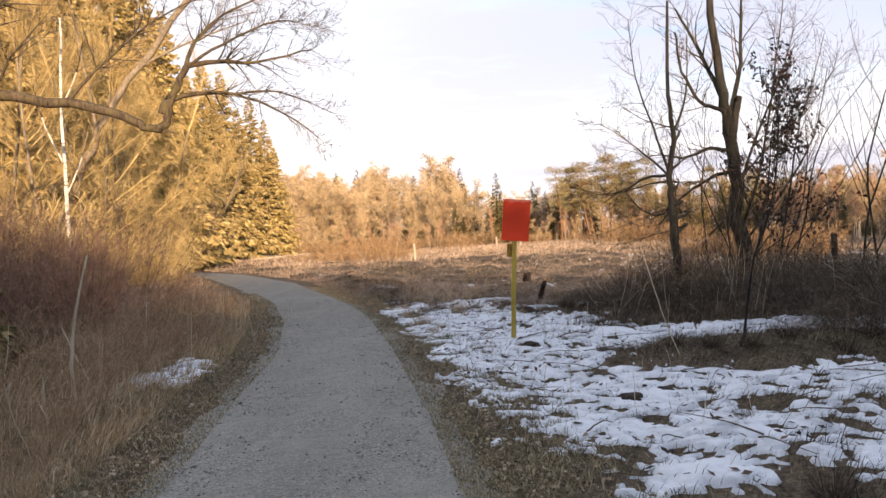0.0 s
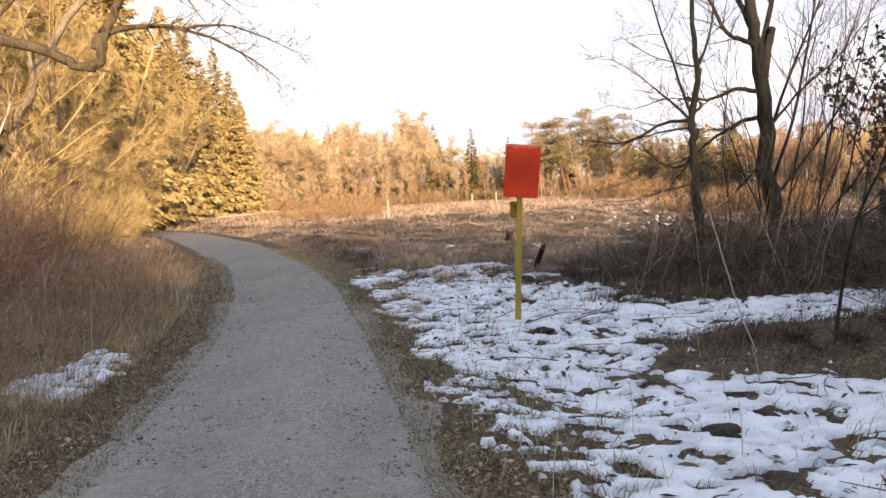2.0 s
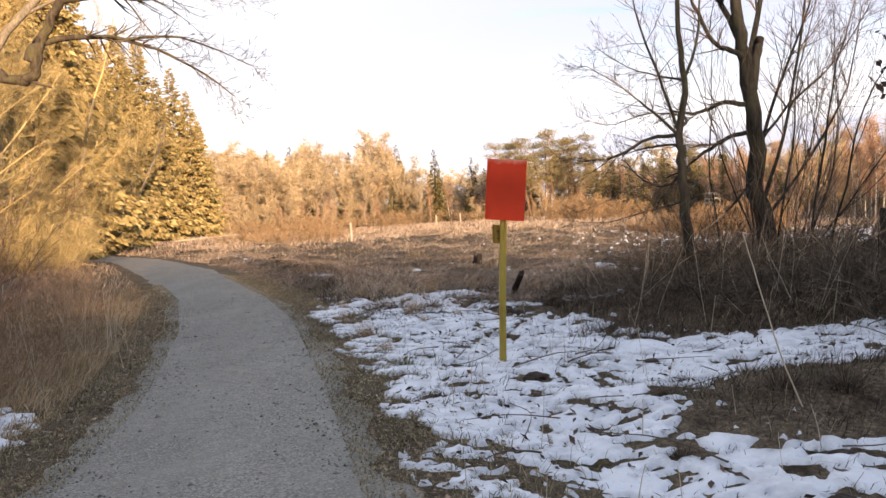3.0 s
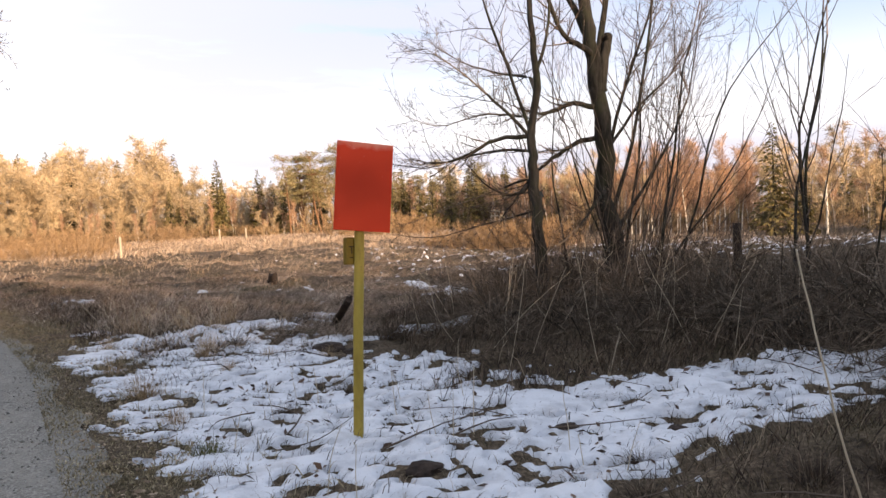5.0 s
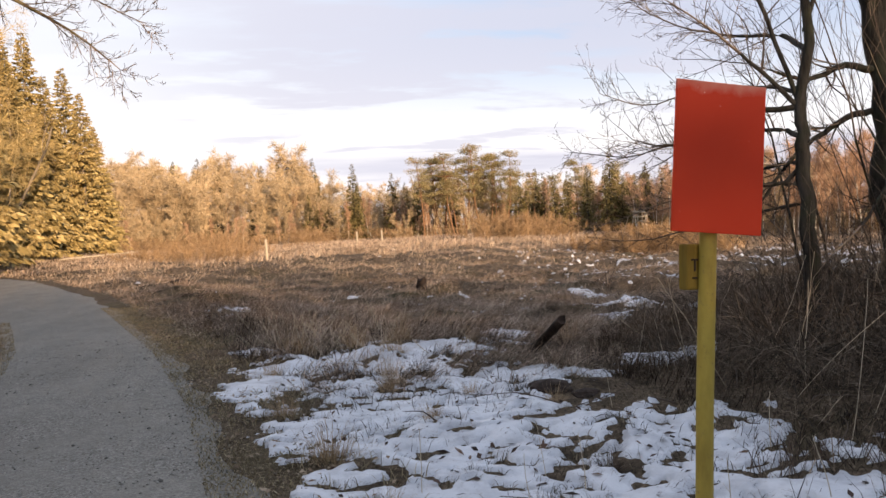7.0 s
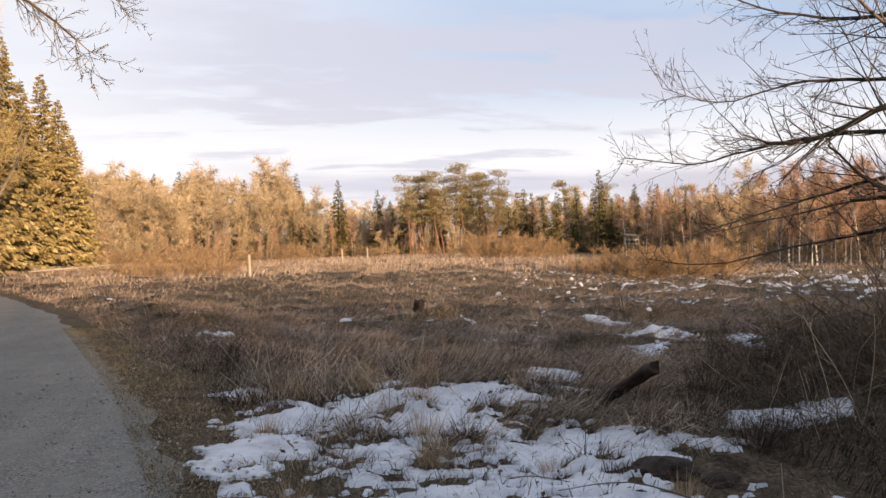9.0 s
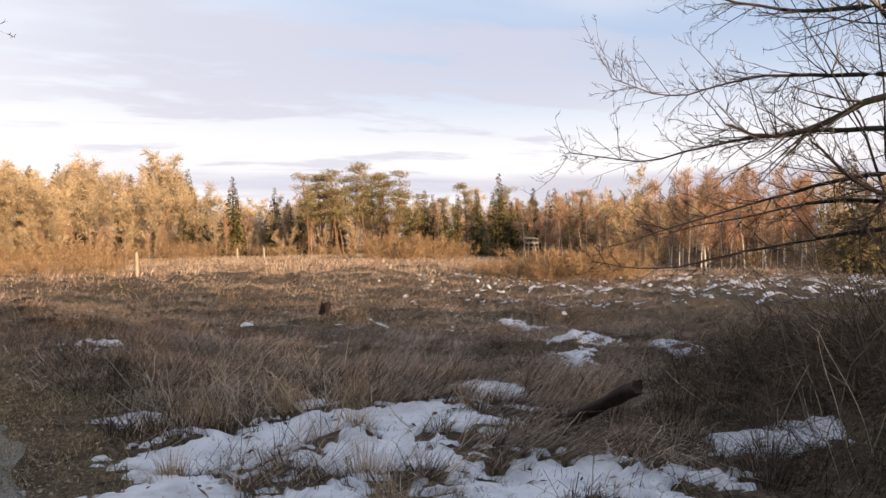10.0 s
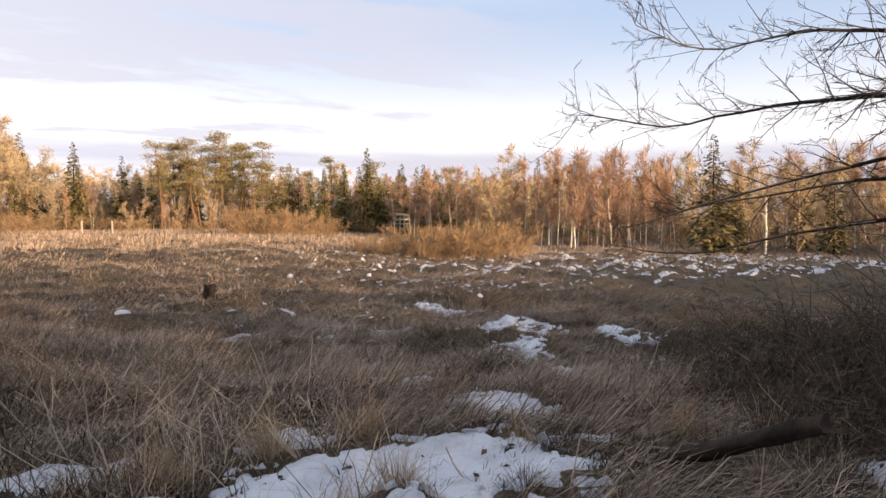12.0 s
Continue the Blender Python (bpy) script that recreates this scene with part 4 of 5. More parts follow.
trunk_tree("bare_tree", (4.68, 14.9, z2), "thin grey leafless tree with long low spreading branches", ([(0.05, 0.05, -0.2), (0.0, 0, 1.0), (-0.02, 0, 2.0), (-0.03, 0, 2.5), (0.08, 0, 3.4), (0.02, 0, 4.4), (0.1, 0, 6.0)], 0.095, 0.025), [
    ([(-0.03, 0.01, 2.5), (-0.42, 0.29, 2.5), (-0.84, 0.58, 2.28), (-1.21, 0.65, 2.22), (-1.61, 0.65, 2.3)], 0.035, 0.007, 1.8, 0.8),
    ([(-0.02, 0.01, 1.9), (-0.21, 0.2, 1.72), (-0.5, 0.44, 1.85), (-0.75, 0.66, 2.2)], 0.03, 0.009, 1.8, 0.8),
    ([(-0.04, 0.02, 2.5), (-0.42, 0.09, 2.9), (-0.84, 0.18, 3.3), (-1.41, 0.25, 3.7)], 0.028, 0.006, 1.8, 0.9),
    ([(0, 0, 2.4), (-0.25, 0.22, 3.5), (-0.5, 0.44, 4.6), (-0.58, 0.47, 5.8)], 0.028, 0.008, 1.8, 1.0),
    ([(0.06, 0.02, 3.3), (0.47, 0.25, 4.2), (0.59, 0.4, 5.4)], 0.028, 0.01, 1.8, 1.0),
    ([(0, 0, 2.15), (0.38, 0.78, 2.35), (0.55, 1.65, 2.48), (0.24, 2.65, 2.5), (-0.36, 3.4, 2.36), (-1.01, 3.9, 2.5)], 0.034, 0.005, 2.1, 0.8),
    ([(0, 0, 1.9), (0.46, 0.86, 2), (0.64, 1.65, 1.98), (0.34, 2.45, 1.8), (-0.26, 3.15, 1.55), (-0.91, 3.65, 1.3)], 0.030, 0.005, 1.8, 0.7),
    ([(0, 0, 2.6), (0.46, 0.86, 2.85), (0.61, 1.65, 3.02), (0.31, 2.45, 3.15), (-0.21, 3.05, 3.05), (-0.71, 3.45, 3.3)], 0.030, 0.005, 2.1, 0.8),
    ([(0, 0, 1.3), (0.5, 0.74, 1.5), (0.69, 1.65, 1.45), (0.29, 2.45, 1.3), (-0.41, 3.05, 1.12), (-1.01, 3.45, 1.2)], 0.030, 0.005, 1.8, 0.6),
    ([(0, 0, 1.6), (0.64, 1.02, 1.75), (0.84, 1.95, 1.8), (0.69, 2.95, 1.68), (0.19, 3.85, 1.5)], 0.032, 0.005, 1.8, 0.7),
    ([(0.06, 0.02, 3.1), (0.53, 1, 3.5), (0.59, 1.95, 3.75), (0.19, 2.75, 4.1), (-0.21, 3.35, 4.6)], 0.034, 0.005, 2.1, 0.9)], 302)
for k, (x, y, h, lx, r) in enumerate(((7.35, 13.0, 5.2, 0.05, 0.024), (7.75, 13.3, 5.0, -0.06, 0.026), (8.1, 12.6, 4.2, 0.03, 0.018), (5.6, 14.6, 4.0, -0.05, 0.02), (4.8, 15.2, 4.5, -0.08, 0.02), (7.0, 14.9, 4.8, 0.12, 0.022), (6.8, 15.2, 5.4, 0.2, 0.026), (6.6, 15.8, 5.6, 0.12, 0.024), (6.9, 15.6, 5.0, 0.3, 0.02),
                                      (6.0, 15.1, 4.6, -0.1, 0.018), (5.7, 15.7, 4.8, -0.16, 0.02), (8.6, 14.0, 5.0, 0.0, 0.028), (8.9, 12.2, 4.4, 0.1, 0.025), (6.5, 14.8, 4.4, 0.25, 0.018))):
    rg = np.random.default_rng(320 + k)
    ob = thing("sapling", (x, y, ground_at(x, y)), "slim leafless sapling rising from the thicket", "sapling", "saplings in the thicket")
    segs = []
    grow(segs, np.array([0, 0, -0.1]), (lx, rg.normal(0, 0.06), 1), h, r, 2, rg, {**BASE_OPT, "steps": 12, "least": 0.003, "wander": 0.09, "kids": (0.75, 0.9), "ratio": (0.25, 0.55), "bare": (0.22, 0.2), "angle": (18, 42), "lift": (0.03, 0.06)})
    wood_parts(ob, segs, 0.012, M_BARK, M_TWIG)

# long shoots that fan out from the foot of the forked tree
sucker = []
for k in range(3):
    rg = np.random.default_rng(350 + k)
    ob = thing("sucker_shoot", (6.45 + 0.15 * k, 15.2 + 0.2 * k, ground_at(6.45, 15.2)), "long thin leafless shoot arching up from the tree's foot", "shoot", "shoots at the tree's foot")
    segs = []
    grow(segs, np.array([0, 0, -0.1]), (0.50, 0.0, 1), 4.4 + 0.4 * k, 0.010, 2, rg, {**BASE_OPT, "steps": 16, "least": 0.0028, "wander": 0.035, "kids": (0.7, 0.5), "ratio": (0.22, 0.42), "bare": (0.3, 0.3), "angle": (14, 34), "lift": (0.014, 0.03), "taper": 0.2})
    part("stem", mesh_of("stem", [tubes(np.array(segs), 4)]), M_TWIG, ob)
    sucker.append(ob)
rg = np.random.default_rng(356)
for k in range(15):
    a = -55 + 110 * k / 14 + rg.uniform(-6, 6)
    copy_thing(sucker[k % 3], pose(6.4 + rg.uniform(-0.4, 0.6), 15.3 + rg.uniform(-0.5, 0.6), ground_at(6.4, 15.3), 0, rg.uniform(-16, 10), a if k % 4 else a + 180) @ Matrix.Diagonal((1, 1, rg.uniform(0.8, 1.15), 1)))

# -- bramble thicket --
bramble = [shrub((4.2 + 1.6 * i, 13.4, ground_at(4.2 + 1.6 * i, 13.4)), 0.85, 1.7, 28, 340 + i, "tangled dark bramble bush without leaves", M_BRAMBLE, 900, 0.55, 0.007, "bramble_bush", "bramble thicket", 0.007, 1, None, 0.0,
                 lift=(-0.06, -0.08, -0.06), wander=0.22, angle=(30, 80)) for i in range(3)]
for x, y, s in ((2.9, 14.2, 0.6), (3.3, 13.0, 0.75), (3.7, 15.0, 0.8), (4.9, 12.7, 0.9), (5.0, 14.6, 1.1), (6.4, 12.6, 0.9), (6.7, 14.4, 1.0), (7.6, 15.6, 1.0), (8.2, 13.4, 1.1), (9.2, 12.0, 1.4), (9.6, 14.8, 1.4),
                (10.6, 13.0, 1.5), (4.4, 17.0, 0.8), (5.6, 17.0, 1.0), (6.9, 17.2, 1.1), (8.2, 17.6, 1.2), (3.4, 16.4, 0.55), (6.0, 18.6, 0.7), (7.6, 19.6, 0.9), (9.6, 17.6, 1.2), (6.4, 9.8, 0.8), (7.4, 8.8, 1.0), (8.6, 10.2, 1.3), (6.6, 7.4, 0.8),
                (4.5, 13.6, 1.0), (5.5, 13.2, 1.0), (7.2, 13.2, 1.0), (5.8, 14.2, 1.1), (6.2, 15.8, 1.1), (5.0, 16.0, 1.0), (7.3, 16.4, 1.1), (4.6, 18.2, 0.7), (7.0, 18.4, 0.8),
                (5.2, 15.2, 1.0), (6.6, 13.4, 1.2), (5.6, 9.4, 0.7), (6.0, 8.2, 0.8), (7.6, 7.0, 0.9), (5.4, 7.2, 0.6), (8.8, 8.6, 1.2), (3.7, 13.8, 0.8),
                (6.0, 11.5, 1.2), (6.8, 10.6, 1.4), (6.4, 12.1, 1.3), (7.2, 11.5, 1.5), (5.8, 10.0, 0.7), (7.8, 10.6, 1.6), (4.9, 8.9, 0.6), (5.6, 8.8, 0.8)):
    plant(bramble[int(x * 7) % 3], x, y, rng, s)

# -- leafless scrub tangled round the two trees --
scrub = [shrub((5.3 + 0.8 * i, 15.0, ground_at(5.3 + 0.8 * i, 15.0)), 2.3, 1.3, 20, 347 + i, "tall thin leafless scrub tangled round the trees", M_TWIG, 420, 0.45, 0.005, "scrub_bush", "scrub round the trees", 0.008, 1, None, 0.1,
               lift=(0.0, -0.02, -0.02), wander=0.14, angle=(25, 65)) for i in range(2)]
for k, (x, y, k_) in enumerate(((4.4, 14.6, 0.8), (4.9, 15.4, 0.95), (6.3, 15.0, 1.0), (6.9, 15.6, 0.95), (6.6, 14.4, 0.8), (7.4, 14.6, 0.85), (5.7, 15.8, 0.9), (4.0, 15.4, 0.6), (8.2, 15.4, 0.9), (8.8, 13.4, 1.0))):
    plant(scrub[k % 2], x, y, rng, k_)

# -- oak sapling that keeps its withered leaves --


def leafy_sapling(at, h, seed):
    rg = np.random.default_rng(seed)
    ob = thing("leafy_sapling", at, "young tree that keeps dark withered leaves", "sapling")
    segs = []
    grow(segs, np.array([0, 0, -0.1]), (0.02, 0.03, 1), h, 0.017, 2, rg, {**BASE_OPT, "steps": 14, "least": 0.003, "kids": (2.6, 1.7), "ratio": (0.24, 0.40), "bare": (0.36, 0.2), "angle": (25, 55)})
    s = np.array(segs)
    part("trunk", smooth(mesh_of("trunk", [tubes(s, 5)])), M_BARK, ob)
    tips = s[(s[:, 6] < 0.011) & (s[:, 5] > 1.2)]
    tips = tips[rg.random(len(tips)) < 0.75]
    n = len(tips)
    p = tips[:, 3:6] + rg.normal(0, 0.02, (n, 3))
    d = unit(rg.normal(0, 1, (n, 3)) + np.array([0, 0, -0.5]))
    part("leaves", mesh_of("leaves", [kites(p, d, unit(np.cross(d, rg.normal(0, 1, (n, 3)))), rg.uniform(0.04, 0.08, n), rg.uniform(0.022, 0.042, n), 0.1)]), M_LEAF, ob, "dark withered leaves")
    return ob


leafy_sapling((3.4, 8.5, ground_at(3.4, 8.5)), 3.0, 360)

# -- old tree whose limb hangs over the path --
trunk_tree("old_tree", (-14.6, 20.6, ground_at(-14.6, 20.6)), "old mossy tree with a crooked limb reaching over the path", ([(0, 0, -0.2), (0.1, 0, 2.5), (0.2, 0, 5.0), (0.3, 0.1, 7.5), (0.2, 0, 11)], 0.33, 0.14), [
    ([(0.25, 0, 5.9), (1.8, -0.1, 6.0), (3.3, 0, 5.85), (5.7, 0, 5.35), (6.5, 0, 4.85), (6.95, 0, 4.78)], 0.18, 0.10, 0, 2.0),
    ([(6.85, 0, 4.74), (7.12, 0, 5.0), (7.25, 0, 5.5), (7.5, 0, 6.0), (7.8, 0, 6.5)], 0.125, 0.09, 0, 1.0),
    ([(7.05, 0, 5.2), (7.22, 0.02, 5.5), (7.38, 0, 5.72)], 0.15, 0.12, 0, 1.0),
    ([(7.8, 0, 6.5), (8.6, 0.1, 6.6), (9.6, 0.3, 6.55), (11.2, 0.6, 6.9)], 0.085, 0.018, 2.0, 1.5),
    ([(7.7, 0, 6.4), (8.0, 0.2, 7.2), (8.8, 0.4, 8.0), (10.2, 0.6, 8.6)], 0.07, 0.016, 2.0, 1.6),
    ([(7.3, 0, 5.6), (7.9, 0.4, 5.8), (8.8, 1.0, 5.85), (10.1, 1.5, 5.3), (11.2, 1.6, 4.4)], 0.08, 0.010, 2.2, 1.0),
    ([(8.8, 1.0, 5.85), (10.0, 1.2, 5.9), (11.6, 1.4, 5.2)], 0.04, 0.010, 2.2, 1.0),
    ([(6.9, 0, 4.78), (7.2, 0, 4.72), (7.5, 0.05, 4.6)], 0.05, 0.012, 0, 0.4),
    ([(0.3, 0.1, 7.0), (2.0, 0.2, 8.2), (4.0, 0.3, 9.6)], 0.12, 0.03, 2, 1.8),
    ([(4.4, 0, 5.7), (5.2, 0.2, 6.6), (6.6, 0.4, 7.8), (8.2, 0.5, 8.6)], 0.06, 0.012, 2.4, 1.5),
    ([(7.8, 0, 6.5), (8.9, -0.2, 7.0), (10.4, -0.3, 7.5), (11.4, -0.3, 7.3)], 0.05, 0.010, 2.6, 1.3),
    ([(2.4, 0, 5.95), (3.0, -0.3, 6.8), (4.2, -0.5, 7.9)], 0.05, 0.012, 2.0, 1.4)], 303, "", M_BARK_OLD, 0.0065, 1.6)
trunk_tree("leaning_tree", (-17.6, 32.0, ground_at(-17.6, 32)), "pale trunk leaning among the sunlit spruces", ([(0, 0, -0.2), (1.3, 0, 3.4), (2.7, 0, 6.1), (3.75, 0, 8.0), (7.4, 0, 12.4), (10.5, 0, 16.5)], 0.22, 0.10), [([(3.0, 0, 6.6), (2.6, 0, 9.5), (2.0, 0, 13)], 0.08, 0.03, 1.2, 2.0), ([(5.0, 0, 9.5), (7.0, 0.3, 10.5), (9.6, 0.6, 11.4)], 0.07, 0.02, 1.5, 1.8)], 304, "", M_BARK_PALE)
trunk_tree("leaning_tree", (-22.6, 70.0, ground_at(-22.6, 70)), "thin pale trunk leaning against the spruces", ([(0, 0, -0.2), (1.2, 0, 3.2), (3.8, 0, 8.2), (4.6, 0, 10.5)], 0.17, 0.06), [([(3.8, 0, 8.2), (3.9, 0, 9.6), (4.4, 0.2, 11)], 0.05, 0.02, 1, 1.0)], 305, "", M_BARK_PALE)
trunk_tree("birch", (-12.7, 25.0, ground_at(-12.7, 25)), "thin pale birch stem among the sunlit spruces", ([(0, 0, -0.2), (0.1, 0, 3.0), (0.05, 0.1, 6.0), (0.2, 0.1, 9.5)], 0.085, 0.03), [([(0.08, 0, 3.4), (0.6, 0.1, 4.6), (0.9, 0.2, 5.8)], 0.03, 0.01, 1.5, 1.0), ([(0.06, 0, 4.6), (-0.5, 0.1, 5.8), (-0.8, 0, 7.2)], 0.03, 0.01, 1.5, 1.0), ([(0.1, 0, 6.4), (0.7, 0, 7.6), (1.0, 0, 8.8)], 0.025, 0.01, 1.5, 1.0)], 306, "", M_BIRCH)

x, y, z = polar(52.6, 56)
trunk_tree("dead_birch", (x, y, z), "broken white birch snag at the wood's edge", ([(0, 0, -0.2), (0.05, 0, 1.8), (0.0, 0, 3.2), (0.05, 0, 4.0)], 0.085, 0.06), [([(0.02, 0, 2.6), (-0.5, 0, 3.0), (-0.9, 0, 2.9)], 0.04, 0.015, 0, 0.5)], 307, "", M_BIRCH)

# -- small green spruce at the path --
spruce((-6.4, 9.2, ground_at(-6.4, 9.2)), 2.6, 0.95, 365, "young dark green spruce beside the path", M_SPRUCE, 1.1, "young_spruce", "", 0.03, 1.6)

# ---- signpost ----
sign = thing("signpost", (0.965, 10.87, ground_at(0.965, 10.87)), "blank red sign board on a leaning yellow post in snow", "sign")
zs = ground_at(0.965, 10.87)


def bevel_box(name, sx, sy, sz, bev, seg=2):
    bm = bmesh.new()
    bmesh.ops.create_cube(bm, size=1)
    bmesh.ops.scale(bm, vec=(sx, sy, sz), verts=bm.verts)
    bmesh.ops.bevel(bm, geom=bm.edges[:], offset=bev, segments=seg, affect="EDGES", profile=0.6)
    me = bpy.data.meshes.new(name)
    bm.to_mesh(me)
    bm.free()
    return me


pole_top = 1.95 - zs
limb_pts = [(-0.015, 0.0, -0.3), (0.042, 0.0, 0.7 - zs), (0.094, 0.0, 1.43 - zs), (0.131, 0.0, pole_top)]
psegs = [(*a, *b, 0.036 - 0.0006 * k, 0.0354 - 0.0006 * k) for k, (a, b) in enumerate(zip(limb_pts, limb_pts[1:]))]
part("post", smooth(mesh_of("post", [tubes(np.array(psegs), 14)])), M_YELLOW, sign, "weathered yellow post")
board = part("board", bevel_box("board", 0.40, 0.012, 0.61, 0.004), M_RED, sign, "flat red board with pale top edge")
board.matrix_basis = pose(0.128, -0.046, 1.712 - zs, -2, 6.4, 0)
for bz in (0.12, -0.12):
    bolt = part("bolt", bevel_box("bolt", 0.022, 0.010, 0.022, 0.004), M_POST, board)
    bolt.matrix_basis = pose(0.0, 0.010, bz)
boxy = part("box", bevel_box("box", 0.085, 0.05, 0.19, 0.012, 3), M_YELLOW_OLD, sign, "small brownish yellow box with dark marks")
boxy.matrix_basis = pose(0.025, 0.035, 1.275 - zs, 0, 3, 14)
for mx, mz, sx, sz in ((0, 0.03, 0.036, 0.008), (0, 0.005, 0.008, 0.045), (0, -0.045, 0.026, 0.007)):
    mark = part("mark", bevel_box("mark", sx, 0.006, sz, 0.002), M_ROT, boxy)
    mark.matrix_basis = pose(mx, -0.026, mz)

# ---- posts, stumps, dead wood ----


def wood_post(name, x, y, h, r, label, material, group="", tip=True, lean=(0, 0)):
    ob = thing(name, (x, y, ground_at(x, y)), label, "post", group)
    n = 6
    segs = [(lean[0] * i / n, lean[1] * i / n, -0.3 + (h + 0.3) * i / n, lean[0] * (i + 1) / n, lean[1] * (i + 1) / n, -0.3 + (h + 0.3) * (i + 1) / n, r, r * 0.98) for i in range(n)]
    if tip:
        segs.append((lean[0], lean[1], h, lean[0], lean[1], h + r * 1.2, r * 0.98, 0.004))
    else:
        segs.append((lean[0], lean[1], h, lean[0], lean[1], h + 0.004, r * 0.98, 0.002))
    part("shaft", mesh_of("shaft", [tubes(np.array(segs), 10)]), material, ob)
    return ob


wood_post("marker_post", -2.03, 52.5, 1.25, 0.085, "pale bleached wooden marker post on the bog", M_POST, "marker posts")
wood_post("marker_post", 6.5, 89.0, 1.35, 0.10, "pale bleached wooden marker post on the bog", M_POST, "marker posts")
wood_post("marker_post", 10.2, 97.0, 1.35, 0.10, "pale bleached wooden marker post on the bog", M_POST, "marker posts")
wood_post("fence_post", 7.5, 14.2, 1.05, 0.06, "short dark weathered post in the thicket", M_ROT, "", False, (0.02, 0.0))


def rough_log(name, at, p0, p1, r, seed, label, category):
    rg = np.random.default_rng(seed)
    ob = thing(name, at, label, category)
    p0, p1 = np.array(p0, float), np.array(p1, float)
    d = unit(p1 - p0)
    u = unit(np.cross(d, [0.3, 0.2, 1.0]))
    w = np.cross(d, u)
    n, k = 10, 14
    v = []
    for i in range(n + 1):
        c = p0 + (p1 - p0) * i / n
        for j in range(k):
            a = 2 * np.pi * j / k
            rr = r * (1.12 - 0.25 * i / n) * (1 + 0.16 * rg.normal() * 0.6 + 0.12 * math.sin(3 * a + 1))
            jag = d * (rg.uniform(-0.5, 0.5) * r if i == n else 0)
            v.append(c + u * math.cos(a) * rr + w * math.sin(a) * rr + jag)
    v.append(p1 - d * r * 0.5)
    f = [(i * k + j, i * k + (j + 1) % k, (i + 1) * k + (j + 1) % k, (i + 1) * k + j) for i in range(n) for j in range(k)]
    t = [(n * k + j, n * k + (j + 1) % k, len(v) - 1) for j in range(k)]
    me = mesh_of("log", [(np.array(v), np.array(f)), (np.array(v), np.array(t))])
    part("wood", me, M_ROT, ob)
    return ob


rough_log("leaning_log", (2.06, 16.5, ground_at(2.06, 16.5)), (0.0, 0.12, -0.06), (0.0, -1.20, 0.56), 0.052, 371, "dark rotten log leaning out of withered sedge", "log")
rough_log("stump", (3.67, 33.15, ground_at(3.67, 33.15)), (0, 0, -0.1), (0.05, 0, 0.42), 0.17, 372, "small dark broken tree stump in dead grass", "stump")
fallen = thing("fallen_log", (-16.5, 74, ground_at(-16.5, 74) + 0.25), "pale fallen trunk lying in sunlit grass", "log")
part("wood", mesh_of("fallen", [tubes(np.array([(-2.8 + i, 0.1 * i, 0.05 * i, -1.8 + i, 0.1 * (i + 1), 0.05 * (i + 1), 0.09 - 0.009 * i, 0.081 - 0.009 * i) for i in range(6)]), 9)]), M_POST, fallen)
shrub((8.4, 28.2, ground_at(8.4, 28.2)), 1.0, 1.4, 9, 375, "dead arching branches on the bog", M_TWIG, 60, 0.5, 0.012, "dead_shrub", "", 0.02, 1, None, 0.0, lift=(-0.14, -0.1), wander=0.1, least=0.006)


# hunting stand
def hunting_stand(x, y):
    ob = thing("hunting_stand", (x, y, ground_at(x, y)), "pale wooden hunting stand on tall legs at the wood's edge", "hunting stand")
    for sx in (-1, 1):
        for sy in (-1, 1):
            part("leg", mesh_of("leg", [tubes(np.array([(sx * 0.75, sy * 0.7, -0.2, sx * 0.5, sy * 0.5, 2.6, 0.06, 0.05)]), 7)]), M_POST, ob)
    fl = part("platform", bevel_box("platform", 1.2, 1.2, 0.08, 0.01), M_POST, ob)
    fl.matrix_basis = pose(0, 0, 1.75)
    rf = part("roof", bevel_box("roof", 1.35, 1.4, 0.06, 0.01), M_BARK_PALE, ob)
    rf.matrix_basis = pose(0, 0, 2.7, 8)
    for k, (px, py, rz) in enumerate(((0, -0.55, 0), (0.55, 0, 90), (-0.55, 0, 90))):
        pn = part("rail", bevel_box("rail", 1.1, 0.04, 0.14, 0.006), M_POST, ob)
        pn.matrix_basis = pose(px, py, 2.2, 0, 0, rz)
    part("ladder", mesh_of("ladder", [tubes(np.array([(-0.2, -1.3, -0.1, -0.2, -0.6, 1.8, 0.035, 0.03), (0.2, -1.3, -0.1, 0.2, -0.6, 1.8, 0.035, 0.03)] + [(-0.2, -1.3 + 0.12 * i, 0.2 + 0.3 * i, 0.2, -1.3 + 0.12 * i, 0.2 + 0.3 * i, 0.02, 0.02) for i in range(5)]), 6)]), M_POST, ob)


hunting_stand(36.2, 81.5)

# ---- grasses ----


def scatter(rng, n, x0, x1, y0, y1):
    return rng.uniform(x0, x1, n), rng.uniform(y0, y1, n)


